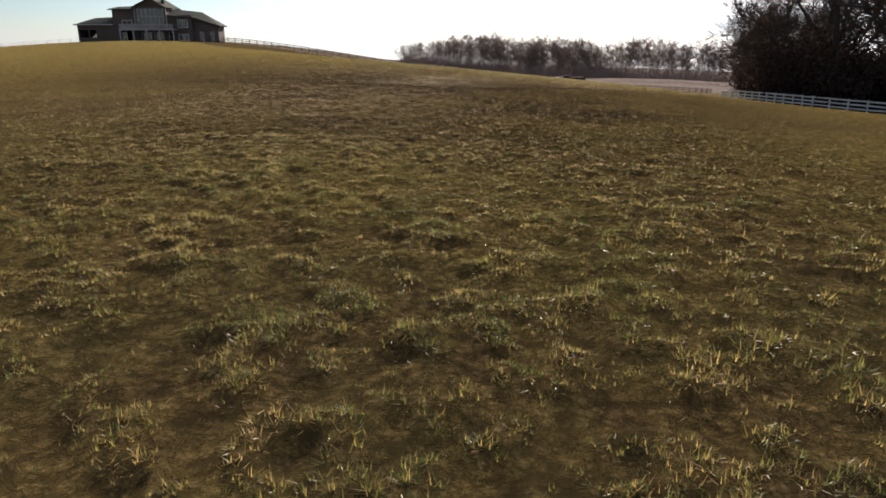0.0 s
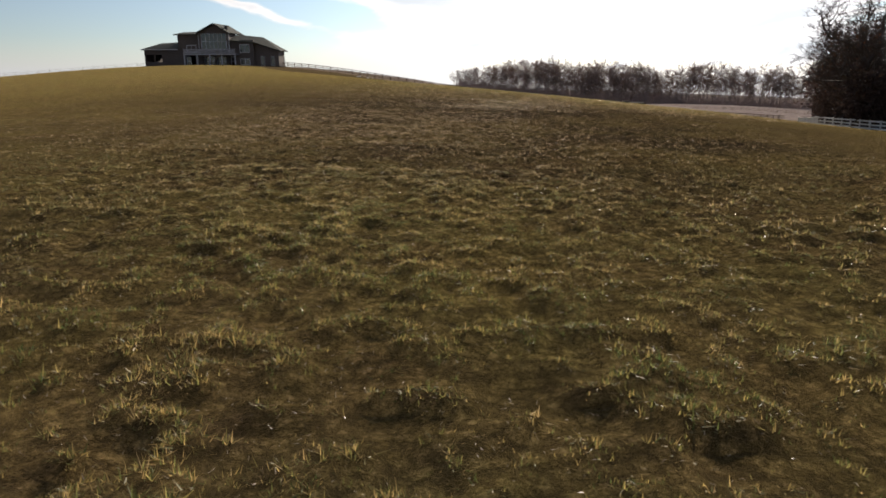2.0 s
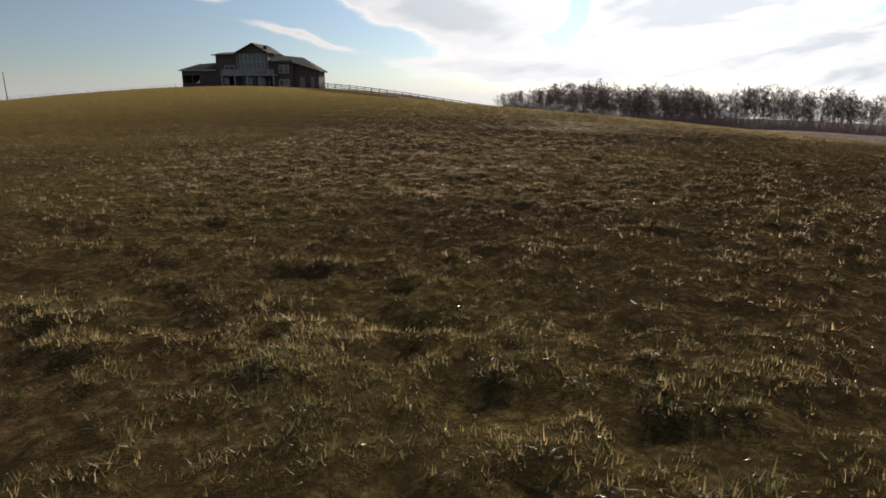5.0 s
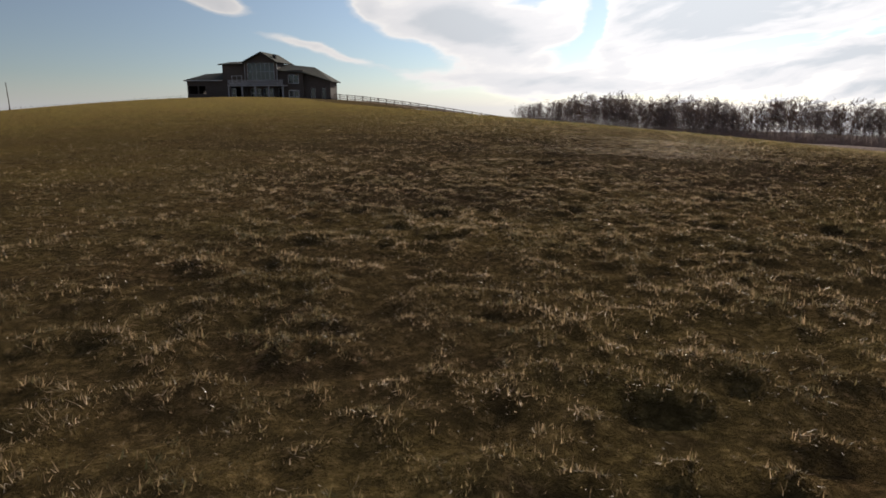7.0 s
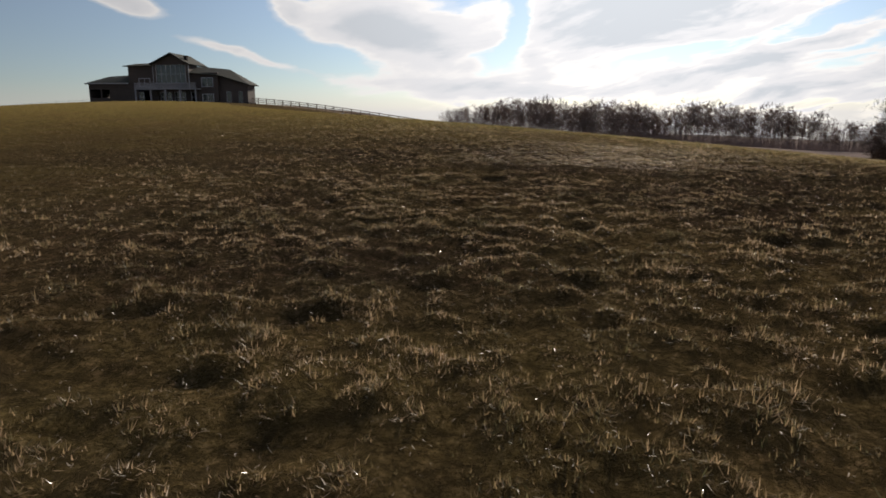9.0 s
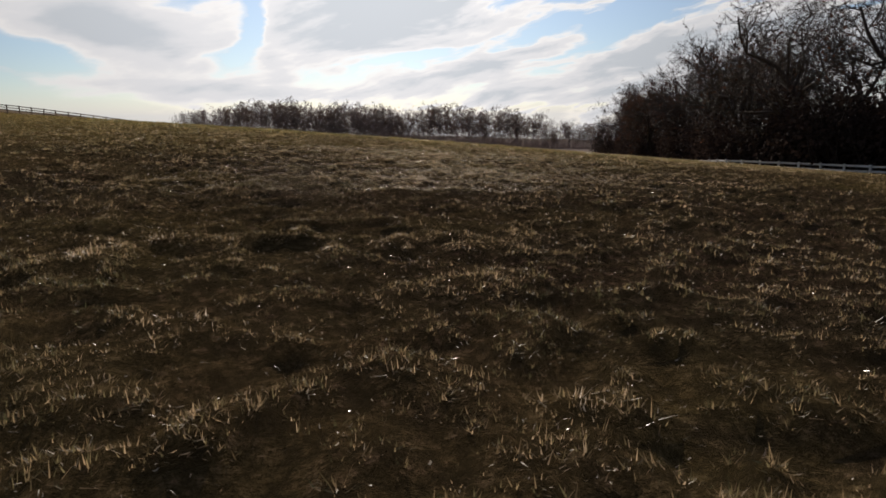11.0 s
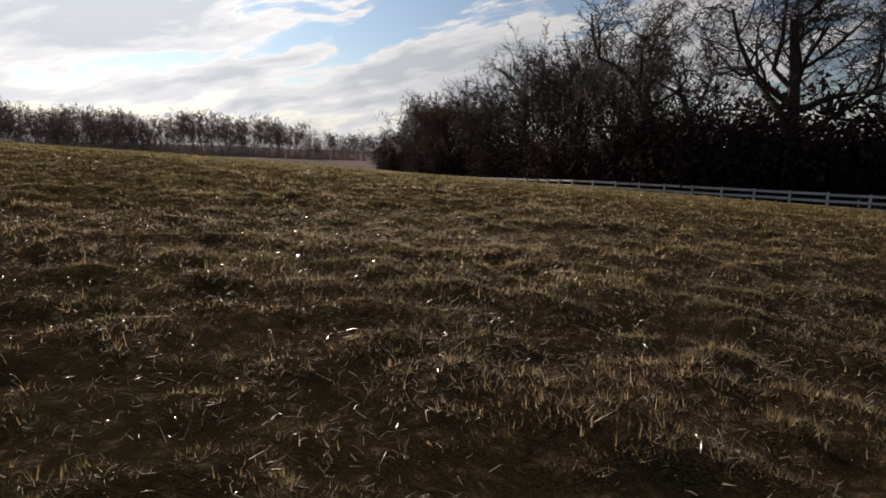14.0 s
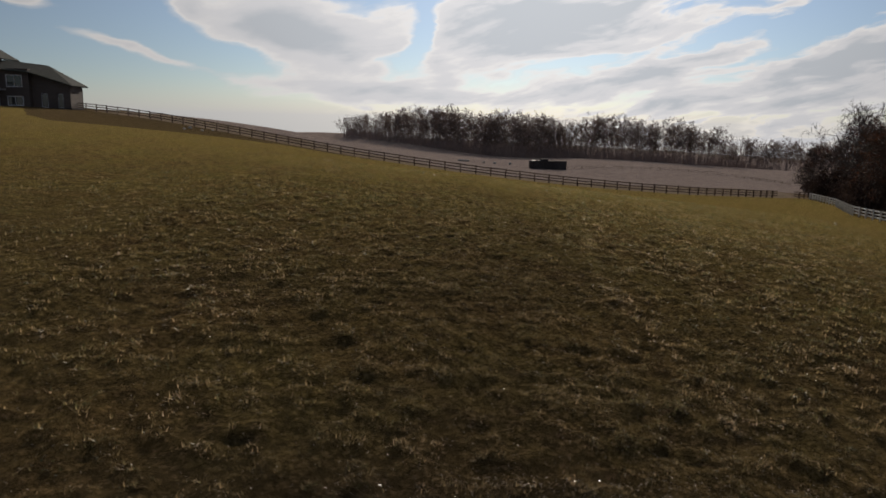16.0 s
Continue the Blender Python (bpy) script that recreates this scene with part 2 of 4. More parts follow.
def make_ground():
    m = Nodes("pasture_ground")
    sep = m.n.new("ShaderNodeSeparateXYZ")
    m.l.new(m.pos, sep.inputs[0])
    x, y = sep.outputs[0], sep.outputs[1]
    wob = m.math("MULTIPLY", m.math("SUBTRACT", m.noise(0.12), 0.5), 5.0)
    # beyond the brown fence, and behind the white one
    edge = m.track(x, [(-60, 188.5), (-57, 187.4), (-40, 180.6), (-25, 172.2), (-8, 162.2), (10, 157.7), (28, 159.1), (46, 164.2), (64, 174.3), (79.6, 185.0), (300, 230)])
    f = m.math("SUBTRACT", y, edge)
    field = m.math("MULTIPLY", m.math("GREATER_THAN", m.math("ADD", f, m.math("MULTIPLY", wob, 0.25)), 0.6), m.math("GREATER_THAN", x, -57.0))
    side = m.math("SUBTRACT", x, m.track(y, [(20, 47.5), (50, 42.8), (72, 38.8), (95, 39.9), (115, 47.7), (140, 56.7), (165, 71.9), (184, 79.8), (215, 92)]))
    grove = m.math("MULTIPLY", m.math("GREATER_THAN", m.math("ADD", side, m.math("MULTIPLY", wob, 0.3)), 1.5), m.math("LESS_THAN", y, 214.0))
    clump = m.noise(2.6, 5, 0.6)
    patch = m.noise(0.35, 4, 0.6)
    streak = m.noise(1.0, 3, 0.6, m.mapped((0.5, 0.07, 1), 28))
    green = m.ramp(clump, (0.28, (0.055, 0.043, 0.016)), (0.46, (0.150, 0.130, 0.046)), (0.60, (0.240, 0.200, 0.072)), (0.8, (0.36, 0.27, 0.11)))
    dry = m.ramp(clump, (0.28, (0.048, 0.033, 0.016)), (0.48, (0.172, 0.126, 0.050)), (0.75, (0.30, 0.218, 0.098)))
    past = m.mix(m.ramp(patch, (0.40, 0.0), (0.62, 1.0)), green, dry)
    past = m.mix(m.math("MULTIPLY", m.ramp(streak, (0.45, 0.0), (0.65, 1.0)), 0.4), past, (0.215, 0.182, 0.048))
    weeds = m.ramp(m.noise(0.9, 6, 0.65, m.mapped((0.35, 1.0, 1.0), -25)), (0.30, (0.095, 0.074, 0.072)), (0.52, (0.225, 0.186, 0.180)), (0.75, (0.38, 0.33, 0.31)))
    brown = m.ramp(m.noise(0.25, 5, 0.6), (0.35, (0.10, 0.077, 0.050)), (0.65, (0.20, 0.155, 0.105)))
    near_f = m.math("LESS_THAN", m.math("ADD", f, wob), 28.0)
    weeds = m.mix(near_f, weeds, m.mix(0.65, weeds, brown))
    litter = m.ramp(m.noise(1.5, 6, 0.65), (0.3, (0.030, 0.020, 0.013)), (0.7, (0.11, 0.075, 0.048)))
    # strength of the painted shade between blades, along the strip passed over
    shade_strip = m.n.new("ShaderNodeAttribute")
    shade_strip.attribute_name = "shade_strip"
    past = m.mix(m.math("MULTIPLY", dryness(m), 0.35), past, dry)
    warped = m.n.new("ShaderNodeVectorMath")
    warped.operation = "MULTIPLY_ADD"
    jitter = m.n.new("ShaderNodeTexNoise")
    jitter.inputs["Scale"].default_value = 7.0
    m.l.new(m.pos, jitter.inputs["Vector"])
    m.l.new(jitter.outputs["Color"], warped.inputs[0]), m.l.new(m.pos, warped.inputs[2])
    warped.inputs[1].default_value = (0.05, 0.05, 0.0)
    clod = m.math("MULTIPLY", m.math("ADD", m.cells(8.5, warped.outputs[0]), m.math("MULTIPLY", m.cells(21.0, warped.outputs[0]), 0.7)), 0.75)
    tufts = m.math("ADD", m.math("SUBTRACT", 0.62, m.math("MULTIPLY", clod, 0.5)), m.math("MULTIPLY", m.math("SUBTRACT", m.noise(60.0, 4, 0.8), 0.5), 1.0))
    # brown soil; the near-black low stops paint in the shade between tufts
    shaded_soil = m.ramp(tufts, (0.26, (0.004, 0.0032, 0.0029)), (0.36, (0.014, 0.0104, 0.0092)), (0.46, (0.038, 0.0285, 0.0245)), (0.60, (0.135, 0.104, 0.084)))
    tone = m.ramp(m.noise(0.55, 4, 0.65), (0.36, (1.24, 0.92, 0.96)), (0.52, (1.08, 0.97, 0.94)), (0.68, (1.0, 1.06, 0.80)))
    shaded_soil = m.mix(1.0, shaded_soil, tone, "MULTIPLY")
    # painted shade: meadow colour darkened between tufts, raised on their tops
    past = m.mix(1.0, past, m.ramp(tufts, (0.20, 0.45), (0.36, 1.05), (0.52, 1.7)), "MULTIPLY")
    past = m.mix(shade_strip.outputs["Fac"], m.mix(1.0, past, (1.20, 1.13, 0.94), "MULTIPLY"), shaded_soil)
    bank = m.math("MULTIPLY", m.math("GREATER_THAN", m.math("ADD", f, m.math("MULTIPLY", wob, 0.7)), m.math("SUBTRACT", m.math("MULTIPLY", m.math("ADD", x, 4.0), 0.16), 3.5)), m.math("MULTIPLY", m.math("LESS_THAN", x, -4.0), m.math("GREATER_THAN", x, -60.0)))
    high = m.math("MULTIPLY", m.math("LESS_THAN", x, -20.0), m.math("GREATER_THAN", m.math("ADD", y, m.math("MULTIPLY", wob, 0.8)), m.track(x, [(-110, 184), (-62, 176), (-50, 152), (-42, 142), (-34, 147), (-26, 155), (-18, 161)])))
    bank = m.math("MAXIMUM", bank, m.math("MULTIPLY", high, m.math("LESS_THAN", y, 215.0)))
    past = m.mix(m.math("MULTIPLY", bank, 0.85), past, m.ramp(m.noise(1.2, 5, 0.65), (0.35, (0.022, 0.015, 0.010)), (0.7, (0.075, 0.052, 0.032))))
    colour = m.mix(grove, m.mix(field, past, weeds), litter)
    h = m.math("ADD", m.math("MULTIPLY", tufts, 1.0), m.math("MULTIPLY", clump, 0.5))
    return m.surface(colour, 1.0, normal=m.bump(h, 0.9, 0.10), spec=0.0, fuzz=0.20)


def dryness(m):
    """0 where the meadow is green, 1 where it is grazed brown, further up."""
    sep = m.n.new("ShaderNodeSeparateXYZ")
    m.l.new(m.pos, sep.inputs[0])
    along = m.math("ADD", sep.outputs[1], m.math("MULTIPLY", m.math("SUBTRACT", m.noise(0.08, 3), 0.5), 40.0))
    return m.ramp(m.math("DIVIDE", along, 100.0), (0.08, 0.0), (0.28, 0.85), (0.50, 0.85), (0.72, 0.6), (0.98, 0.15))


def make_grass(name):
    m = Nodes(name)
    patch = m.noise(0.9, 5, 0.65)
    mixv = m.math("ADD", m.math("MULTIPLY", m.island, 0.50), m.math("MULTIPLY", m.math("SUBTRACT", patch, 0.29), 1.25))
    green = m.ramp(m.math("SUBTRACT", mixv, 0.09), (0.20, (0.075, 0.102, 0.032)), (0.42, (0.205, 0.203, 0.064)), (0.60, (0.38, 0.275, 0.096)), (0.78, (0.52, 0.36, 0.15)), (0.95, (0.72, 0.60, 0.40)))
    brown = m.ramp(mixv, (0.20, (0.070, 0.064, 0.034)), (0.42, (0.185, 0.140, 0.078)), (0.62, (0.31, 0.212, 0.128)), (0.82, (0.47, 0.345, 0.235)), (0.95, (0.76, 0.66, 0.55)))
    return m.surface(m.mix(dryness(m), green, brown), 0.42, through=0.64, spec=0.26)


def make_leaf(name, low, high, through=0.3, rough=0.5, spec=0.03):
    m = Nodes(name)
    colour = m.ramp(m.island, (0.0, low), (1.0, high))
    return m.surface(colour, rough, through=through, spec=spec)


def make_wood(name, low, high, scale=6.0, rough=0.75, stretch=(1, 1, 0.12), spec=0.3):
    m = Nodes(name)
    grain = m.noise(scale * 4, 5, 0.65, m.mapped(stretch))
    stain = m.noise(scale * 0.12, 4, 0.6)
    colour = m.mix(m.ramp(stain, (0.4, 0.0), (0.7, 0.6)), m.ramp(grain, (0.3, low), (0.7, high)), tuple(v * 0.6 for v in low))
    colour = m.mix(m.math("MULTIPLY", m.rand, 0.25), colour, low)
    return m.surface(colour, rough, normal=m.bump(grain, 0.5, 0.01), spec=spec)


def make_roof():
    m = Nodes("weathered_roof")
    rows = m.noise(1.0, 3, 0.6, m.mapped((0.6, 6.0, 6.0)))
    colour = m.mix(m.ramp(m.noise(0.5, 4), (0.4, 0.0), (0.7, 0.7)), m.ramp(rows, (0.3, (0.034, 0.036, 0.034)), (0.7, (0.072, 0.077, 0.072))), (0.045, 0.052, 0.044))
    return m.surface(colour, 0.9, normal=m.bump(rows, 0.6, 0.03), spec=0.08)


def make_glass():
    m = Nodes("window_glass")
    return m.surface(m.ramp(m.noise(0.6), (0.3, (0.012, 0.015, 0.018)), (0.7, (0.03, 0.034, 0.038))), 0.08, spec=0.7)


GROUND = make_ground()
GRASS = make_grass("grass_blade")
LEAF_LITTER = make_leaf("fallen_leaf", (0.20, 0.14, 0.09), (0.62, 0.54, 0.43), 0.45, 0.26, 0.5)
BARK = make_wood("bark", (0.040, 0.030, 0.027), (0.105, 0.085, 0.075), 3.0, 0.9)
# bark of the far wood, lightened to paint in the haze before it
BARK_FAR = make_wood("hazed_bark", (0.18, 0.142, 0.134), (0.38, 0.31, 0.294), 2.0, 0.9)
OAK_LEAF = make_leaf("withered_leaf", (0.050, 0.026, 0.020), (0.15, 0.068, 0.044), 0.35, 0.8)
# far leaves, their colour raised for the same painted haze
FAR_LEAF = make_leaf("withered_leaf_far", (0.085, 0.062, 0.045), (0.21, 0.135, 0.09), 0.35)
BRUSH_LEAF = make_leaf("brush_leaf", (0.026, 0.018, 0.017), (0.065, 0.045, 0.039), 0.25, 0.9)
WHITE_RAIL = make_wood("white_paint", (0.55, 0.55, 0.54), (0.78, 0.78, 0.77), 5.0, 0.6)
DARK_RAIL = make_wood("brown_fence_board", (0.065, 0.042, 0.030), (0.150, 0.100, 0.072), 5.0, 0.8)
SIDING = make_wood("dark_siding", (0.048, 0.039, 0.038), (0.115, 0.095, 0.090), 1.2, 0.8, (0.1, 0.1, 3.0))
TRIM = make_wood("pale_trim", (0.36, 0.37, 0.41), (0.54, 0.55, 0.60), 3.0, 0.6)
BALCONY_WOOD = make_wood("grey_balcony_wood", (0.24, 0.24, 0.27), (0.40, 0.40, 0.44), 2.0, 0.75)
ROOF = make_roof()
GLASS = make_glass()
POLE_WOOD = make_wood("pole_wood", (0.09, 0.07, 0.055), (0.20, 0.165, 0.13), 2.0)
SHED_SHEET = make_wood("dark_shed_boards", (0.032, 0.029, 0.031), (0.090, 0.082, 0.084), 2.0, 0.95, spec=0.03)
PALE_STONE = make_wood("pale_stone", (0.30, 0.29, 0.28), (0.50, 0.48, 0.46), 3.0, 0.9, (1, 1, 1))
PALE_SHEET = make_wood("pale_sheet", (0.24, 0.24, 0.24), (0.40, 0.40, 0.40), 1.0, 0.7, spec=0.1)


# ---- helpers for building ----
def part(name, bm, material, parent=None, label=""):
    me = bpy.data.meshes.new(name)
    bm.to_mesh(me)
    bm.free()
    me.materials.append(material)
    ob = new(name, me)
    ob.parent = parent
    return tagged(ob, label)


def mesh_part(name, verts, faces, material, parent=None, label="", smooth=False):
    me = bpy.data.meshes.new(name)
    me.from_pydata(verts, [], faces)
    me.materials.append(material)
    if smooth:
        me.polygons.foreach_set("use_smooth", [True] * len(me.polygons))
    ob = new(name, me)
    ob.parent = parent
    return tagged(ob, label)


def box(bm, x0, x1, y0, y1, z0, z1, bevel=0.0):
    vs = [bm.verts.new(p) for p in ((x0, y0, z0), (x1, y0, z0), (x1, y1, z0), (x0, y1, z0), (x0, y0, z1), (x1, y0, z1), (x1, y1, z1), (x0, y1, z1))]
    fs = [bm.faces.new([vs[i] for i in q]) for q in ((3, 2, 1, 0), (4, 5, 6, 7), (0, 1, 5, 4), (1, 2, 6, 5), (2, 3, 7, 6), (3, 0, 4, 7))]
    if bevel:
        bmesh.ops.bevel(bm, geom=list({e for f in fs for e in f.edges}), offset=bevel, segments=1, affect="EDGES")
    return bm


def boxes(*items, bevel=0.0):
    bm = bmesh.new()
    for it in items:
        box(bm, *it, bevel=bevel)
    return bm


def poly(bm, pts):
    return bm.faces.new([bm.verts.new(p) for p in pts])


def empty(name, m, label, category, group="", kind=""):
    ob = new(name)
    ob.empty_display_size = 0.2
    ob.matrix_world = m
    return tagged(ob, label, category, group, kind)


# ---- the lie of the land ----
LAND = [-4.68, -1.41, -1.63, 0.1, 0.9, 2.39, 2.5, 1.62, 1.3, 0.6, -0.27, 0.25, 0.95, -0.07, 0.3, 2.65, 1.71, -1.27, -1.74, -0.99, -0.28, -1.2, 0.39, 0.75, -1.3, -0.48, 4.5, 5.97, 0.44, -3.76, -2.85, 0.12, 0.65, 3.97, -5.32, -0.94, 0.93, -2.98, 2.14, 0.17, 5.78, -4.96, 2.23, 4.56, -2.49, 2.56, -0.7, 4.98, 1.07, 0.79, -0.43, -3.39, 1.11, -0.2, 1.47, -0.22, -1.03, -0.83, -2.22, 0.26, 0.54, 0.89, -0.42, -0.24, 0.69, -0.66]
SWELLS = [0.32, -0.15, 0.70, -3.31, 6.97, -6.96, 4.44, -0.29, -1.30, 0.89, 5.08, -10.14, 4.18, -3.30, 1.15, -0.73, 3.70, -7.77, 7.25, 7.59, -3.53, -2.51, 4.41, -10.46, 9.36, -12.54, -5.89, -8.87, 3.59, -4.87, 0.00, 5.98, -7.70, 10.78, -1.43, -3.96, 5.88, -3.25, 0.65, 4.73, -6.06, -8.74, -0.26, -1.03, -7.81, 6.48, -16.28, 7.66, -2.38, 2.14, 9.97, -1.83, 1.99, 4.91, -1.41, -6.64, -3.88, -1.45, -15.31, -1.32, -8.98, -2.57, -5.97]
WHITE_LINE = [(46.5, 32), (42.8, 50), (38.8, 72), (39.9, 95), (47.7, 115), (56.7, 140), (71.9, 165), (79.8, 184)]
BROWN_LINE = [(79.4, 185.2), (64, 174.3), (46, 164.2), (28, 159.1), (10, 157.7), (-8, 162.2), (-25, 172.2), (-40, 180.6), (-57, 187.4), (-59.4, 188.4)]
LAND_X = [-150 + 50 * i for i in range(7)]
LAND_Y = [-50 + 50 * i for i in range(9)]


def land(x, y):
    """Height of the land, in arrays or numbers."""
    cx, cy = np.clip(x, -260, 260), np.clip(y, -140, 430)
    h = LAND[0] + LAND[1] * cx / 100 + LAND[2] * cy / 100
    k = 3
    for gy in LAND_Y:
        ey = np.exp(-((y - gy) ** 2) / 6050.0)
        for gx in LAND_X:
            h = h + LAND[k] * ey * np.exp(-((x - gx) ** 2) / 6050.0)
            k += 1
    k = 0
    for j in range(9):
        ey = np.exp(-((y - 60 - 60 * j) ** 2) / 6050.0)
        for i in range(7):
            h = h + SWELLS[k] * ey * np.exp(-((x + 60 - 60 * i) ** 2) / 6050.0)
            k += 1
    # the ground falls a little towards the white fence
    side = x - np.interp(y, [q[1] for q in WHITE_LINE], [q[0] for q in WHITE_LINE])
    h = h - np.interp(y, [30, 60, 100, 140], [0.3, 0.48, 0.42, 0.0]) / (1 + np.exp(-np.clip((side + 7) / 2.2, -40, 40)))
    far = np.clip((np.hypot(x + 20, y - 170) - 470) / 260, 0, 1)
    return h * (1 - far) - (30.0 + 0.085 * np.maximum(np.hypot(x + 20, y - 170) - 520, 0)) * far


def lattice(x, y, cell, seed):
    """Smooth random heights from 0 to 1 on a lattice."""
    u, v = x / cell + seed * 7.31, y / cell + seed * 3.77
    iu, iv = np.floor(u).astype(np.int64), np.floor(v).astype(np.int64)
    fu, fv = u - iu, v - iv
    fu, fv = fu * fu * (3 - 2 * fu), fv * fv * (3 - 2 * fv)

    def h(a, b):
        k = (a * 374761393 + b * 668265263 + seed * 1274126177) & 0x7FFFFFFF
        k = ((k ^ (k >> 13)) * 1103515245) & 0x7FFFFFFF
        return ((k ^ (k >> 16)) & 0xFFFF) / 65535.0

    return (h(iu, iv) * (1 - fu) + h(iu + 1, iv) * fu) * (1 - fv) + (h(iu, iv + 1) * (1 - fu) + h(iu + 1, iv + 1) * fu) * fv


def tuft_relief(x, y):
    """Hummocks of the sward, some centimetres high, in the strip that is passed over."""
    out = np.maximum(np.maximum(-9.5 - x, x - 9.5), np.maximum(-y, y - 94))
    near = np.clip(1 - out / 4.0, 0, 1)
    return near * (0.135 * lattice(x, y, 0.22, 1) + 0.065 * lattice(x, y, 0.45, 2) - 0.112) + 0.04 * lattice(x, y, 1.7, 3)


def ticks(lo, hi, step, far):
    inner = list(np.arange(lo, hi + 1e-6, step))
    out, s, v = [], step, hi
    while v < far:
        s = min(s * (1.2 if s < 8.0 or v > 560 else 1.0), 400)
        v += s
        out.append(v)
    left, s, v = [], step, lo
    while v > -far:
        s = min(s * (1.2 if s < 8.0 or v < -200 else 1.0), 400)
        v -= s
        left.append(v)
    return np.array(left[::-1] + inner + out)


def path_x(y):
    """The middle of the strip of meadow that is passed over."""
    return np.interp(y, [0, 10, 24, 36, 51, 60, 100], [0, -2, -5.5, -6.5, -6, -3, 4])


def build_ground():
    xs, ys = ticks(-9.5, 9.5, 0.12, 4200), ticks(1, 94, 0.12, 4200)
    gx, gy = np.meshgrid(xs, ys)
    fade = np.clip(1.2 - (np.abs(gx + 2) + np.abs(gy - 40) * 0.4) / 60, 0, 1)
    gz = land(gx, gy) + tuft_relief(gx, gy) * fade
    nx, ny = len(xs), len(ys)
    co = np.stack([gx, gy, gz], -1).reshape(-1, 3)
    i = (np.arange(ny - 1)[:, None] * nx + np.arange(nx - 1)[None]).ravel()
    quads = np.stack([i, i + 1, i + nx + 1, i + nx], -1)
    me = bpy.data.meshes.new("ground")
    me.vertices.add(len(co)), me.loops.add(quads.size), me.polygons.add(len(quads))
    me.vertices.foreach_set("co", co.ravel())
    me.loops.foreach_set("vertex_index", quads.ravel())
    me.polygons.foreach_set("loop_start", np.arange(0, quads.size, 4))
    me.polygons.foreach_set("use_smooth", np.ones(len(quads), bool))
    me.update(calc_edges=True)
    me.materials.append(GROUND)
    # share of darkened soil: shade of the gaps painted in, strongest along the strip
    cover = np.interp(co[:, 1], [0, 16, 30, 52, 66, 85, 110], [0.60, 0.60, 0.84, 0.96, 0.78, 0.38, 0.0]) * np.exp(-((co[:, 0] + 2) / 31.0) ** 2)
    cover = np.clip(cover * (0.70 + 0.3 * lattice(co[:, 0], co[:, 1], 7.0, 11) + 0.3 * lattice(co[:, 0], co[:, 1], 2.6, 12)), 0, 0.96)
    me.attributes.new("shade_strip", "FLOAT", "POINT").data.foreach_set("value", cover.astype(np.float32))
    tagged(new("ground", me), "rolling pasture of short olive and straw-coloured autumn grass", "ground", kind="structure")


build_ground()


# ---- grass and leaves ----
def strips(name, base, tip, half, bend, material, label, category):
    """Blades as one mesh: a quad below and a point above."""
    n = len(base)
    mid = (base + tip) / 2 + bend
    co = np.stack([base - half, base + half, mid + half * 0.75, mid - half * 0.75, tip], 1).reshape(-1, 3)
    k = np.arange(n) * 5
    loops = np.stack([k, k + 1, k + 2, k + 3, k + 3, k + 2, k + 4], 1).ravel()
    starts = np.stack([np.arange(n) * 7, np.arange(n) * 7 + 4], 1).ravel()
    me = bpy.data.meshes.new(name)
    me.vertices.add(len(co)), me.loops.add(len(loops)), me.polygons.add(2 * n)
    me.vertices.foreach_set("co", co.ravel())
    me.loops.foreach_set("vertex_index", loops)
    me.polygons.foreach_set("loop_start", starts)
    me.update(calc_edges=True)
    me.materials.append(material)
    return tagged(new(name, me), label, category, kind="stuff")


def blades_mesh(name, base, tip, half, material, label, category):
    """Short blades as one mesh of pointed triangles."""
    n = len(base)
    co = np.stack([base - half, base + half, tip], 1).reshape(-1, 3)
    me = bpy.data.meshes.new(name)
    me.vertices.add(3 * n), me.loops.add(3 * n), me.polygons.add(n)
    me.vertices.foreach_set("co", co.ravel())
    me.loops.foreach_set("vertex_index", np.arange(3 * n))
    me.polygons.foreach_set("loop_start", np.arange(0, 3 * n, 3))
    me.update(calc_edges=True)
    me.materials.append(material)
    return tagged(new(name, me), label, category, kind="stuff")


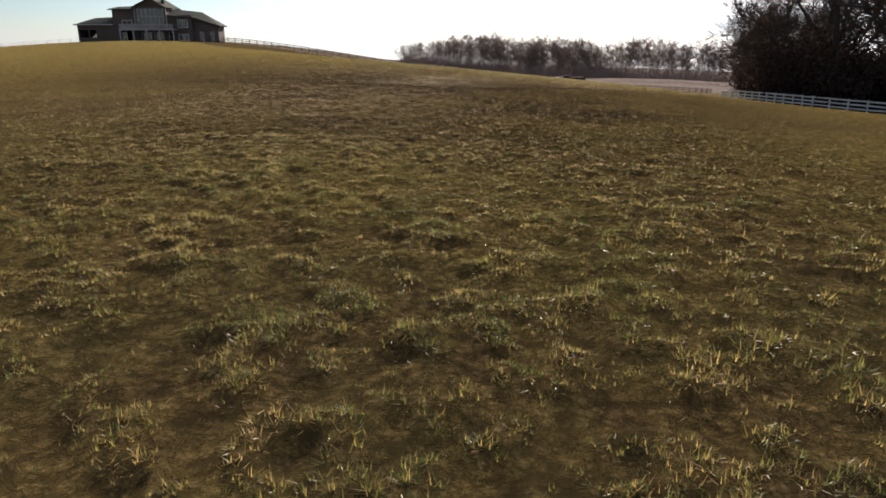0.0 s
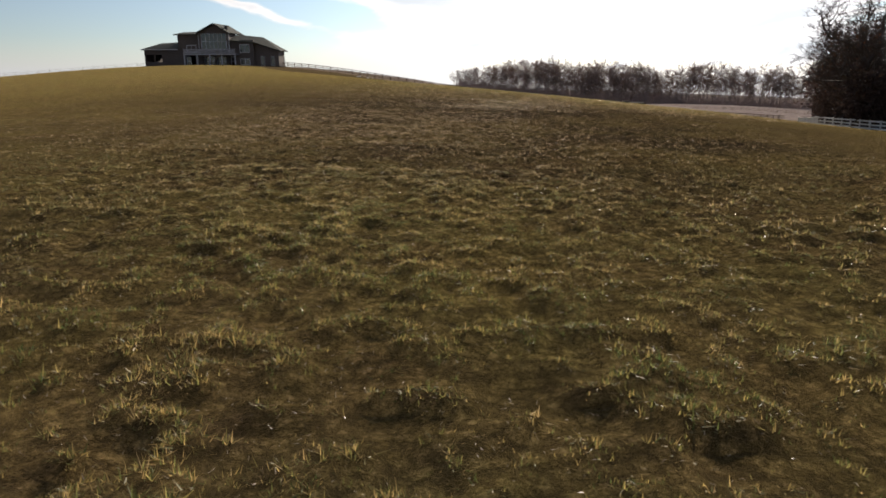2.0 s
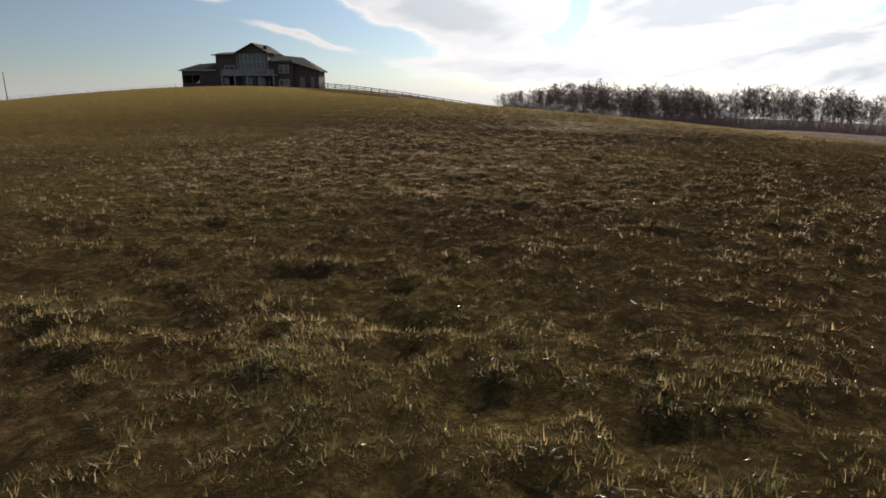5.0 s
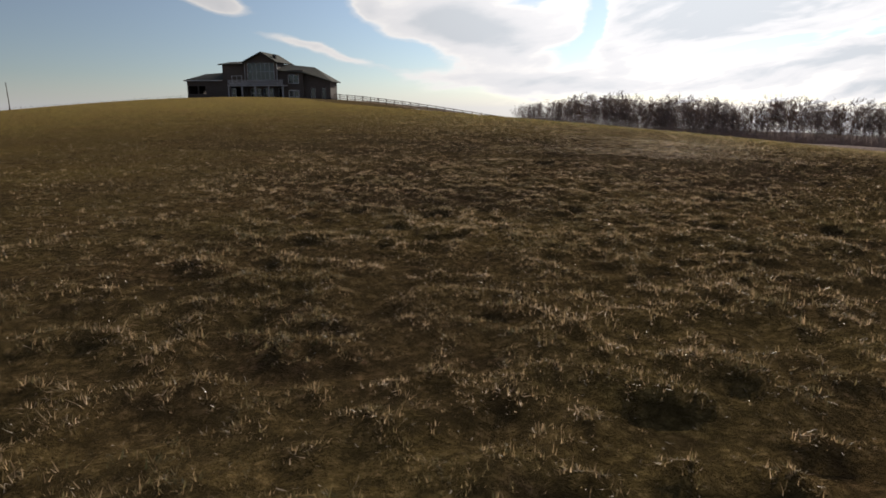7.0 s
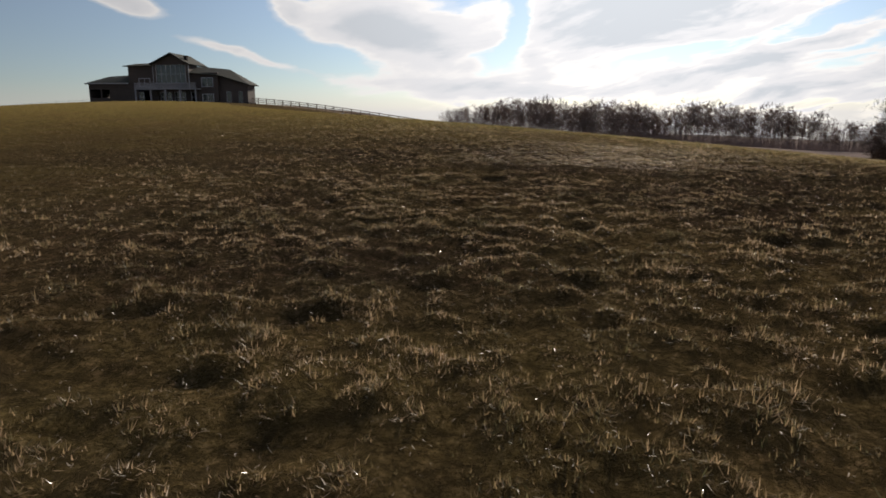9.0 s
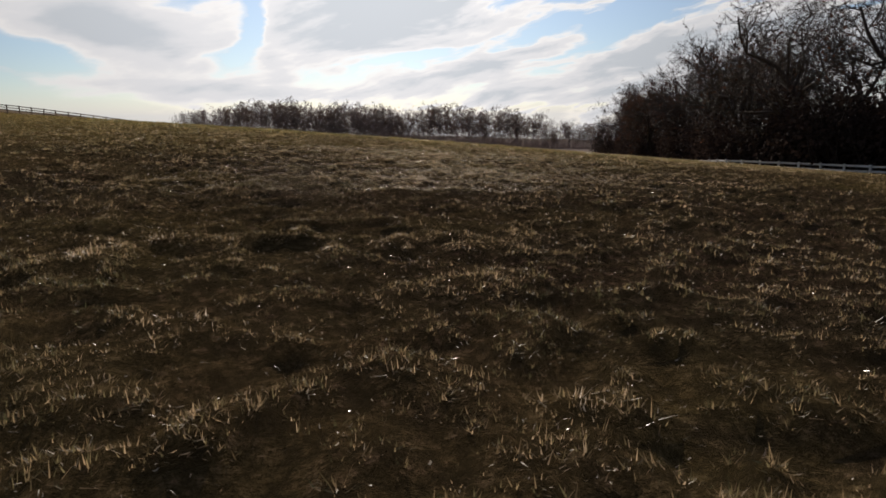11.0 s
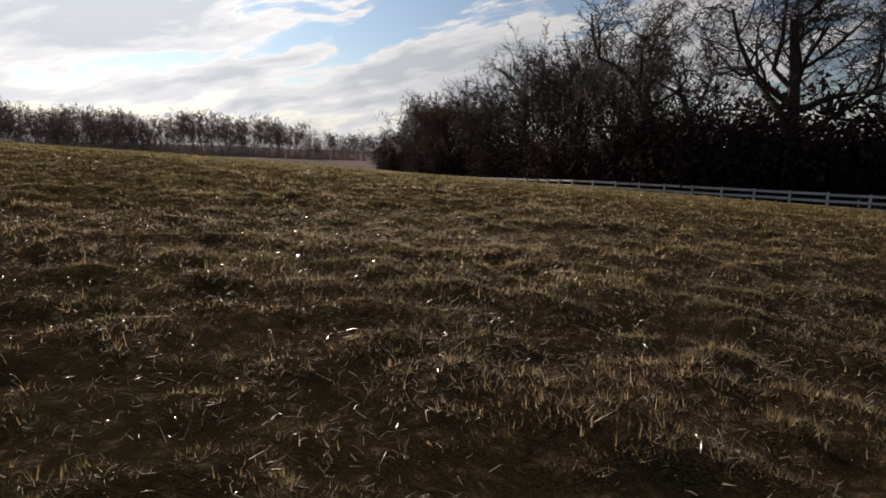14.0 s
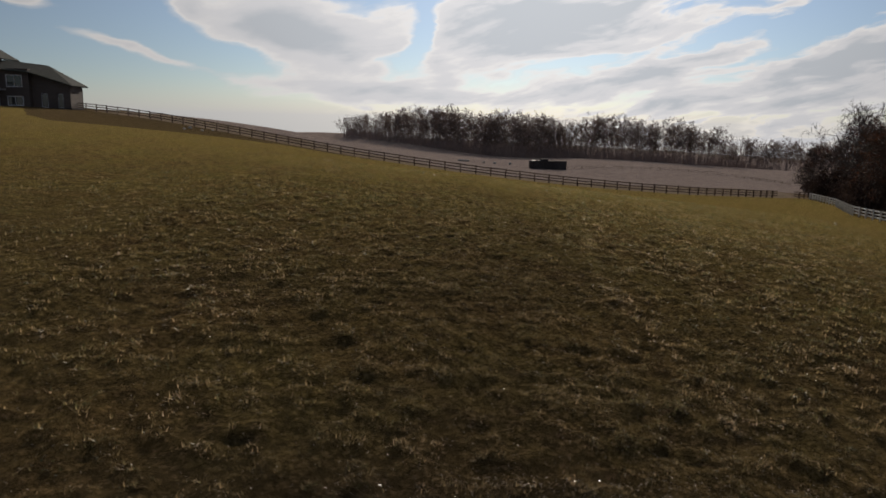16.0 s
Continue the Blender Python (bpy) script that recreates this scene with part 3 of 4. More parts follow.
def grow(name, count, blades, spread, reach, height, width, seed, material, dense=False, bare=(0.36, 4.0), stretch=(1, 92), middle=0.0, lie=0.42):
    """Tufts whose blades splay outwards from a common foot; they stand on the hummocks and leave the hollows bare."""
    rng = np.random.default_rng(seed)
    many = count * 3
    y = rng.uniform(*stretch, many)
    if dense:
        pick = rng.uniform(0, 1, many)
        y = np.select([pick < 0.28, pick < 0.58, pick < 0.88], [rng.uniform(2.2, 20, many), rng.uniform(26, 48, many), rng.uniform(52, 68, many)], rng.uniform(18, 84, many))
    x = path_x(y) + middle + np.interp(y, [48, 54, 66, 72], [0, 2.5, 2.5, 0]) + rng.normal(0, 1, many) * spread + rng.uniform(-spread, spread, many)
    clump = 0.65 * lattice(x, y, 0.22, 1) + 0.35 * lattice(x, y, 0.45, 2)
    keep = np.clip((clump - bare[0]) * bare[1], 0.05, 1) > rng.uniform(0, 1, many)
    x, y, clump = x[keep][:count], y[keep][:count], clump[keep][:count]
    n = len(x)
    vigour = np.repeat(rng.uniform(0.55, 1.25, n) * (0.45 + 1.1 * clump) * (0.7 + 0.6 * lattice(x, y, 1.1, 4)), blades)
    turn = rng.uniform(0, 2 * math.pi, n * blades)
    out = np.abs(rng.normal(0, reach, n * blades))
    bx = np.repeat(x, blades) - np.sin(turn) * out
    by = np.repeat(y, blades) + np.cos(turn) * out
    bz = land(bx, by) + tuft_relief(bx, by) - 0.008
    turn = turn + rng.normal(0, 0.7, n * blades)
    lean = np.clip(lie + 0.65 * out / reach + rng.normal(0, 0.30, n * blades), 0.05, 1.5)
    hgt = height * vigour * rng.uniform(0.55, 1.3, n * blades) * np.interp(by, [0, 30, 48, 66, 80], [0.95, 0.95, 0.8, 0.8, 0.95])
    base = np.stack([bx, by, bz], -1)
    side = np.stack([np.cos(turn), np.sin(turn), rng.normal(0, 0.35, n * blades)], -1)
    fwd = np.stack([-np.sin(turn), np.cos(turn), np.zeros_like(turn)], -1)
    up = np.array([0, 0, 1.0])
    tip = base + fwd * (np.sin(lean) * hgt)[:, None] + up * (np.cos(lean) * hgt)[:, None]
    beside = np.clip(np.abs(bx - path_x(by)) / 5.0, 0, 1) if not dense else 0.8
    slim = np.where((by > 49.5) & (by < 68), 0.6, 1.0) if dense else 1.0
    half = side * ((0.3 + 0.7 * beside) * width * rng.uniform(0.6, 1.3, n * blades) * slim)[:, None]
    return blades_mesh(name, base, tip, half, material, "tufts of short green and straw-coloured meadow grass", "grass")


grow("near_grass", 68000, 8, 2.9, 0.036, 0.046, 0.0040, 11, GRASS, True)
grow("close_grass", 30000, 9, 2.0, 0.045, 0.040, 0.0024, 14, GRASS, bare=(0.25, 3.0), stretch=(51.5, 64.5), middle=0.3, lie=0.85)
grow("wide_grass", 46000, 6, 8.5, 0.048, 0.064, 0.0078, 12, GRASS, bare=(0.42, 6.0))
grow("far_grass", 40000, 4, 11.0, 0.055, 0.075, 0.0115, 13, GRASS, bare=(0.42, 6.0), stretch=(60, 118), middle=5.0)


def scatter_leaves(count, seed):
    rng = np.random.default_rng(seed)
    y = 90 * np.sqrt(rng.uniform(0.001, 1, count))
    x = path_x(y) + np.interp(y, [48, 54, 66, 72], [0, 2.5, 2.5, 0]) + rng.normal(0, 7.5, count)
    z = land(x, y) + tuft_relief(x, y) + rng.uniform(0.005, 0.045, count)
    s = rng.uniform(0.004, 0.010, count) * np.interp(y, [50, 52, 61, 66], [1.2, 0.75, 0.75, 1.4])
    turn, tip, roll = rng.uniform(0, 6.28, count), rng.normal(0, 0.5, count), rng.normal(0, 0.5, count)
    a = np.stack([np.cos(turn), np.sin(turn), tip], -1) * s[:, None]
    b = np.stack([-np.sin(turn), np.cos(turn), roll], -1) * (s * rng.uniform(0.18, 0.5, count))[:, None]
    c = np.stack([x, y, z], -1)
    lift = np.array([0, 0, 1.0]) * (s * 0.45)[:, None]
    base, tipp = c - a + lift, c + a + lift
    return strips("fallen_leaves", base, tipp, b, -lift * 1.2, LEAF_LITTER, "dry pale curled leaves scattered over the grass", "fallen leaves")


scatter_leaves(36000, 5)


def scatter_straw(name, count, seed, stretch, spread, long, middle=0.0):
    """Dry stalks and leaf scraps lying on the sward."""
    rng = np.random.default_rng(seed)
    y = rng.uniform(*stretch, count)
    x = path_x(y) + middle + rng.normal(0, 1, count) * np.interp(y, [0, 30, 60, 96], spread)
    keep = (lattice(x, y, 0.45, 6) + 0.5 * lattice(x, y, 1.9, 7)) * np.interp(y, [0, 22, 40], [0.6, 0.7, 1.0]) > rng.uniform(0.2, 1.15, count)
    x, y = x[keep], y[keep]
    count = len(x)
    z = land(x, y) + tuft_relief(x, y) + rng.uniform(0.01, 0.05, count)
    s = rng.uniform(*long, count)
    turn, tip = rng.uniform(0, 6.28, count), rng.normal(0.1, 0.35, count)
    base = np.stack([x, y, z], -1)
    point = base + np.stack([np.cos(turn), np.sin(turn), tip], -1) * s[:, None]
    side = np.stack([-np.sin(turn), np.cos(turn), rng.normal(0, 0.5, count)], -1)
    bend = side * (rng.normal(0, 0.16, count) * s)[:, None] + np.array([0, 0, 1.0]) * (rng.uniform(0, 0.25, count) * s)[:, None]
    half = side * (rng.uniform(0.0008, 0.0019, count))[:, None]
    return strips(name, base, point, half, bend, LEAF_LITTER, "pale dry straw and leaf scraps on the grass", "straw")


scatter_straw("straw_scraps", 100000, 15, (3, 96), [3, 5, 9, 14], (0.012, 0.055))
scatter_straw("straw_strands", 50000, 16, (51.5, 65), [2.6, 2.6, 2.6, 2.6], (0.02, 0.075), 2.6)


# ---- fences ----
def post_mesh(name, w, h, material, cap=0.03):
    bm = bmesh.new()
    box(bm, -w / 2, w / 2, -w / 2, w / 2, -0.25, h - cap)
    top = [v for v in bm.verts if v.co.z > 0]
    apex = bm.verts.new((0, 0, h))
    bmesh.ops.delete(bm, geom=[f for f in bm.faces if all(v in top for v in f.verts)], context="FACES_ONLY")
    for a, b in ((0, 1), (1, 2), (2, 3), (3, 0)):
        bm.faces.new((top[a], top[b], apex))
    me = bpy.data.meshes.new(name)
    bm.to_mesh(me), bm.free()
    me.materials.append(material)
    return me


def rail_mesh(name, t, h, material):
    bm = boxes((0, 1, -t / 2, t / 2, -h / 2, h / 2))
    me = bpy.data.meshes.new(name)
    bm.to_mesh(me), bm.free()
    me.materials.append(material)
    return me


def fence(name, points, step, heights, post_w, rail_h, material, label, gaps=(), seed=1):
    """A post and rail fence along a line; gaps: stretches of the line in metres left open."""
    rng = random.Random(seed)
    top = max(heights) + 0.16
    pm, rm = post_mesh("post", post_w, top, material), rail_mesh("rail", 0.04, rail_h, material)
    x0, y0 = points[0]
    whole = empty(name, pose(x0, y0, float(land(x0, y0))), label, "fence")
    inv = whole.matrix_world.inverted()
    line = [Vector((x, y)) for x, y in points]
    spots, s = [], 0.0
    for a, b in zip(line, line[1:]):
        n = max(1, round((b - a).length / step))
        for k in range(n):
            spots.append((a.lerp(b, k / n), s + (b - a).length * k / n))
        s += (b - a).length
    spots.append((line[-1], s))
    feet = []
    for p, d in spots:
        q = Vector((p.x, p.y, float(land(p.x, p.y))))
        feet.append((q, d))
        if any(g0 < d < g1 for g0, g1 in gaps):
            continue
        ob = new("post", pm)
        ob.parent = whole
        ob.matrix_basis = inv @ Matrix.Translation(q) @ pose(0, 0, 0, rng.gauss(0, 1.0), rng.gauss(0, 1.0), rng.uniform(-4, 4))
    for (a, da), (b, db) in zip(feet, feet[1:]):
        if any(g0 - 0.1 <= da and db <= g1 + 0.1 for g0, g1 in gaps):
            continue
        for hh in heights:
            p, q = a + Vector((0, 0, hh + rng.gauss(0, 0.012))), b + Vector((0, 0, hh + rng.gauss(0, 0.012)))
            d = q - p
            out = Vector((d.y, -d.x, 0)).normalized() * (post_w / 2 + 0.018)
            rot = Matrix((d.normalized(), Vector((-d.y, d.x, 0)).normalized(), d.normalized().cross(Vector((-d.y, d.x, 0)).normalized()))).transposed().to_4x4()
            ob = new("rail", rm)
            ob.parent = whole
            ob.matrix_basis = inv @ Matrix.Translation(p + out) @ rot @ Matrix.Diagonal((d.length, 1, 1, 1))
    return whole


fence("white_fence", WHITE_LINE, 2.4, (0.38, 0.75, 1.13), 0.13, 0.15, WHITE_RAIL,
      "white-painted wooden fence with three rails beside dark trees", seed=3)
fence("brown_fence", BROWN_LINE, 2.4, (0.42, 0.82, 1.22), 0.16, 0.15, DARK_RAIL,
      "weathered brown post and rail fence climbing to the house", gaps=((2.6, 12.5), (143.4, 145.2)), seed=4)
fence("field_fence", [(62, 297.5), (77, 303), (105, 301), (127, 300), (150, 303)], 3.4, (0.4, 0.9), 0.10, 0.06, DARK_RAIL,
      "low weathered wire and post fence across the weedy field", gaps=((17.0, 20.0),), seed=8)
fence("crest_fence", [(-97, 190.0), (-120, 191.0), (-150, 186.0)], 3.2, (0.5, 0.95), 0.07, 0.03, DARK_RAIL,
      "thin wooden rail fence along the crest", seed=6)


# ---- house on the hill ----
def build_house():
    HX, HY = -95.3, 185.0
    hz = float(land(-77, 188)) - 0.42
    house = empty("house", pose(HX, HY, hz) @ Matrix.Diagonal((0.93, 1, 1, 1)), "large dark timber house with gable and balcony on a hilltop", "house")

    def wall(items, label=""):
        return part("wall", boxes(*items), SIDING, house, label)

    D = 12.0
    # left wing: porch bay with a small through-window, walls of one storey
    wall([(0, 0.35, 0, 0.35, 0, 4.5), (0.35, 10.4, 0.0, 0.3, 3.0, 4.5), (5.2, 10.4, 0.0, 0.3, 0, 3.0), (0.35, 5.2, 0.0, 0.3, 0, 1.1), (2.9, 3.2, 0.0, 0.3, 1.1, 3.0)])
    wall([(0, 0.3, 0.35, D - 2, 0, 4.5)])
    wall([(0, 0.2, D - 2.3, D - 2, 0, 4.5), (1.3, 10.4, D - 2.3, D - 2, 0, 4.5), (0.2, 1.3, D - 2.3, D - 2, 0, 1.5), (0.2, 1.3, D - 2.3, D - 2, 2.6, 4.5)])
    # two-storey middle with openings behind the balcony
    wall([(10.4, 10.9, -0.3, D, 0, 8.3), (10.9, 16.9, -0.3, 0, 2.75, 8.3), (10.9, 12.6, -0.3, 0, 0, 2.75), (15.2, 17.3, -0.3, 0, 0, 2.75)])
    wall([(25.4, 32.4, -0.3, 0, 5.5, 6.6), (25.4, 28.4, -0.3, 0, 0, 5.5), (31.2, 32.4, -0.3, 0, 0, 5.5), (28.4, 31.2, -0.3, 0, 1.9, 3.5), (28.4, 31.2, -0.3, 0, 0, 0.3), (32.1, 32.4, 0, D, 0, 6.6)])
    wall([(10.9, 32.4, D - 0.3, D, 0, 6.6)])
    # the gabled bay
    bm = boxes((17.0, 17.6, -1.0, 4, 2.75, 8.6), (25.0, 25.6, -1.0, 4, 2.75, 8.6), (17.6, 25.0, -1.0, -0.7, 8.25, 8.6), (17.6, 25.0, -1.0, -0.7, 2.75, 4.3))
    a = [(17.0, -1.0, 8.6), (25.6, -1.0, 8.6), (21.8, -1.0, 10.5)]
    b = [(x, -0.7, z) for x, _, z in a]
    poly(bm, a), poly(bm, b[::-1])
    for i in range(3):
        poly(bm, (a[i], b[i], b[(i + 1) % 3], a[(i + 1) % 3]))
    part("wall", bm, SIDING, house, "gabled bay with dark siding")
    # right wing
    wall([(32.4, 39.3, 0.6, 0.9, 2.6, 4.1), (32.4, 34.0, 0.6, 0.9, 0, 2.6), (35.2, 37.0, 0.6, 0.9, 0, 2.6), (38.0, 39.3, 0.6, 0.9, 0, 2.6), (39.0, 39.3, 0.9, 5.6, 0, 4.1), (32.4, 39.3, 5.3, 5.6, 0, 4.1)])
    # foundation, floors
    part("plinth", boxes((-0.15, 32.5, -0.15, D, -1.6, 0.05), (32.5, 39.45, 0.5, 5.7, -1.6, 0.05)), SHED_SHEET, house)
    part("floor_slab", boxes((10.9, 32.1, 0, D - 0.3, 2.8, 3.05)), SIDING, house)

    def roof(pts_list, label=""):
        bm = bmesh.new()
        for pts in pts_list:
            poly(bm, pts)
        bmesh.ops.remove_doubles(bm, verts=bm.verts, dist=0.01)
        bmesh.ops.recalc_face_normals(bm, faces=bm.faces)
        bmesh.ops.solidify(bm, geom=list(bm.faces), thickness=0.22)
        return part("roof", bm, ROOF, house, label)

    E = D - 1.4
    roof([((-0.6, -0.7, 4.35), (10.5, -0.7, 4.6), (10.5, 5.0, 6.5), (2.6, 5.0, 6.1)), ((-0.6, E, 4.35), (10.5, E, 4.6), (10.5, 5.0, 6.5), (2.6, 5.0, 6.1)), ((-0.6, -0.7, 4.35), (2.6, 5.0, 6.1), (-0.6, E, 4.35))])
    roof([((9.6, -1.1, 8.1), (17.4, -1.1, 8.2), (17.4, 5.5, 9.2), (9.6, 5.5, 9.0)), ((9.6, D + 0.6, 8.1), (17.4, D + 0.6, 8.2), (17.4, 5.5, 9.2), (9.6, 5.5, 9.0))])
    roof([((16.5, -2.0, 8.45), (21.8, -2.0, 10.85), (21.8, 9.0, 10.85), (16.5, 9.0, 8.45)), ((26.2, -2.0, 8.45), (21.8, -2.0, 10.85), (21.8, 9.0, 10.85), (26.2, 9.0, 8.45))], "front gable roof with wide eaves")
    roof([((25.4, -1.0, 6.6), (32.9, -1.0, 6.05), (32.9, 5.0, 7.6), (25.4, 5.0, 8.3)), ((25.4, D + 0.8, 6.6), (32.9, D + 0.8, 6.05), (32.9, 5.0, 7.6), (25.4, 5.0, 8.3)),
          ((32.9, -1.0, 6.05), (40.1, -0.2, 3.95), (33.6, 5.0, 7.5), (32.9, 5.0, 7.6)), ((40.1, -0.2, 3.95), (40.1, 6.4, 3.95), (33.6, 5.0, 7.5)),
          ((32.9, D + 0.8, 6.05), (40.1, 6.4, 3.95), (33.6, 5.0, 7.5), (32.9, 5.0, 7.6))], "long hipped roof falling to the end wall")
    bm = bmesh.new()
    a = [(32.4, 0.6, 4.1), (38.6, 0.6, 4.1), (32.4, 0.6, 5.9)]
    b = [(x, 0.9, z) for x, _, z in a]
    poly(bm, a), poly(bm, b[::-1])
    for i in range(3):
        poly(bm, (a[i], b[i], b[(i + 1) % 3], a[(i + 1) % 3]))
    part("wall", bm, SIDING, house)
    # chimney
    part("chimney", boxes((24.0, 24.7, 0.6, 1.3, 8.8, 10.2), (23.9, 24.8, 0.5, 1.4, 10.2, 10.35)), SHED_SHEET, house)
    # balcony
    balcony = part("balcony", boxes((13.0, 28.2, -3.0, -0.3, 2.85, 3.12)), BALCONY_WOOD, house, "wide grey wooden balcony on posts")
    for x in (13.2, 16.9, 20.5, 24.1, 27.9):
        part("post", boxes((x - 0.16, x + 0.16, -2.95, -2.65, -0.5, 2.85)), BALCONY_WOOD, balcony)
    for z in (3.28, 4.25):
        part("rail", boxes((13.0, 28.2, -2.95, -2.85, z - 0.06, z + 0.06)), BALCONY_WOOD, balcony)
    first = part("baluster", boxes((0, 0.1, -2.93, -2.87, 3.34, 4.19)), BALCONY_WOOD, balcony)
    first.location.x = 13.1
    for k in range(1, 75):
        ob = new("baluster", first.data)
        ob.parent = balcony
        ob.location.x = 13.1 + 0.2 * k

    def window(x0, x1, z0, z1, y, cols, rows, frame=0.14, label=""):
        w = part("window", boxes((x0, x1, y + 0.06, y + 0.09, z0, z1)), GLASS, house, label)
        part("frame", boxes((x0 - frame, x1 + frame, y - 0.05, y + 0.05, z1, z1 + frame), (x0 - frame, x1 + frame, y - 0.08, y + 0.05, z0 - frame, z0),
                            (x0 - frame, x0, y - 0.05, y + 0.05, z0, z1), (x1, x1 + frame, y - 0.05, y + 0.05, z0, z1)), TRIM, w, "pale window frame")
        for i in range(1, cols):
            x = x0 + (x1 - x0) * i / cols
            part("mullion", boxes((x - 0.05, x + 0.05, y - 0.02, y + 0.05, z0, z1)), TRIM, w)
        for i in range(1, rows):
            z = z0 + (z1 - z0) * i / rows
            part("mullion", boxes((x0, x1, y - 0.015, y + 0.045, z - 0.04, z + 0.04)), TRIM, w)

    window(17.75, 24.85, 4.35, 8.2, -0.95, 6, 2, label="tall gridded window wall under the gable")
    window(28.5, 31.1, 3.6, 5.4, -0.28, 2, 1)
    window(28.5, 31.1, 0.4, 1.8, -0.28, 2, 1)
    window(13.0, 15.6, 3.6, 5.3, -0.34, 2, 1)
    for x in (12.8, 18.0, 19.6, 21.5, 23.0, 25.8):
        window(x, x + 1.1, 0.15, 2.3, -0.36 if x < 16 or x > 25 else -0.1, 1, 2, 0.1)
    part("wall", boxes((17.3, 25.4, 0.0, 0.25, 0, 2.75)), SIDING, house)
    for x in (34.1, 37.05):
        window(x, x + 1.0 - (0.1 if x > 36 else 0), 0.15, 2.4, 0.65, 1, 1, 0.08)
    # gutter board and corner boards
    part("fascia", boxes((-0.6, 10.4, -0.78, -0.7, 4.2, 4.4)), TRIM, house)
    part("corner_board", boxes((16.85, 17.0, -1.02, -0.85, 2.75, 8.6)), TRIM, house)
    part("corner_board", boxes((25.6, 25.75, -1.02, -0.85, 2.75, 8.6)), TRIM, house)


build_house()


# ---- pole, shed, field ----
def utility_pole(x, y):
    z = float(land(x, y))
    bm = bmesh.new()
    bmesh.ops.create_cone(bm, segments=10, radius1=0.17, radius2=0.11, depth=9.5, cap_ends=True, matrix=pose(0, 0, 4.35))
    whole = empty("utility_pole", pose(x, y, z, 0, -2.5, 0), "lone leaning bare wooden utility pole on the crest", "pole")
    part("shaft", bm, POLE_WOOD, whole)
    part("cap", boxes((-0.13, 0.13, -0.13, 0.13, 9.08, 9.16), bevel=0.02), SHED_SHEET, whole)


utility_pole(-169, 211.8)


def field_shed(x, y, turn):
    z = float(land(x, y))
    whole = empty("field_shed", pose(x, y, z - 0.2, 0, 0, turn) @ Matrix.Diagonal((1.80, 1.5, 1.45, 1)), "low dark open-sided wooden field shelter beyond the fence", "shed")
    part("back_wall", boxes((-3.4, 3.4, 1.5, 1.6, 0, 2.0)), SHED_SHEET, whole)
    part("front_wall", boxes((-3.4, 3.4, -1.6, -1.5, 0, 2.18)), SHED_SHEET, whole)
    for s in (-3.45, 3.35):
        part("side_wall", boxes((s, s + 0.1, -1.5, 1.5, 0, 2.0)), SHED_SHEET, whole)
    bm = boxes((-2.1, 3.6, -1.46, 1.9, 2.0, 2.12))
    part("roof", bm, SHED_SHEET, whole, "dark flat roof")
    bm = boxes((-3.3, -2.6, -1.5, 0.2, 0, 0.05), (-2.05, -1.6, -1.3, 0.0, 0.10, 0.15))
    for v in bm.verts:
        v.co.z += 2.06 + 0.08 * (v.co.y + 1.5)
    part("roof_sheet", bm, PALE_SHEET, whole, "pale weathered loose roof sheets")
    part("hatch", boxes((-1.7, -0.2, -1.3, 0.6, 2.12, 2.62), bevel=0.1), SHED_SHEET, whole)


field_shed(54.2, 295.5, 4)


def bale(x, y, r, w, turn):
    bm = bmesh.new()
    bmesh.ops.create_cone(bm, segments=18, radius1=r, radius2=r, depth=w, cap_ends=True, matrix=pose(0, 0, r * 0.94, 90, 0, 0))
    bmesh.ops.bevel(bm, geom=[e for e in bm.edges if len(e.link_faces) == 2 and e.calc_face_angle() > 1.0], offset=r * 0.12, segments=2, affect="EDGES")
    ob = part("wrapped_bale", bm, PALE_SHEET)
    ob.matrix_world = pose(x, y, float(land(x, y)), 0, 0, turn)
    tagged(ob, "white wrapped bale lying in the weedy field", "bale", "bales in the field")


for bx, by, br, bw, bt in ((24.5, 306.5, 0.34, 2.6, 80), (26.5, 308.9, 0.38, 2.2, 100), (33.4, 310.5, 0.42, 0.9, 0), (37.9, 312.2, 0.42, 0.9, 30), (44.2, 314.7, 0.42, 0.9, 60)):
    bale(bx, by, br, bw, bt)


def stone(x, y, r, seed):
    rng = random.Random(seed)
    bm = bmesh.new()
    bmesh.ops.create_icosphere(bm, subdivisions=2, radius=r)
    for v in bm.verts:
        v.co *= rng.uniform(0.82, 1.1)
        v.co.z *= 0.7
    ob = part("stone", bm, PALE_STONE)
    ob.matrix_world = pose(x, y, float(land(x, y)) + r * 0.25, 0, 0, rng.uniform(0, 360))
    tagged(ob, "pale grey stone lying on the brown bank", "stone", "stones on the bank")


for k, (bx, by, br) in enumerate(((-33.6, 164.8, 0.26), (-34.2, 170.0, 0.34), (-31.6, 167.2, 0.28), (-31.6, 173.7, 0.22))):
    stone(bx, by, br, 60 + k)


# ---- trees ----
def tube(verts, faces, pts, radii, sides):
    """Adds a tapered tube along pts."""
    start = len(verts)
    if sides == 2:
        a = (pts[-1] - pts[0]).orthogonal().normalized()
        for p, r in zip(pts, radii):
            verts.extend((p - a * r, p + a * r))
        faces.extend((q, q + 1, q + 3, q + 2) for q in range(start, start + 2 * len(pts) - 2, 2))
        return
    for i, (p, r) in enumerate(zip(pts, radii)):
        d = (pts[min(i + 1, len(pts) - 1)] - pts[max(i - 1, 0)]).normalized()
        a = d.orthogonal().normalized()
        b = d.cross(a)
        for k in range(sides):
            t = 2 * math.pi * k / sides
            verts.append(p + (a * math.cos(t) + b * math.sin(t)) * r)
    for i in range(len(pts) - 1):
        for k in range(sides):
            q = start + i * sides
            faces.append((q + k, q + (k + 1) % sides, q + sides + (k + 1) % sides, q + sides + k))


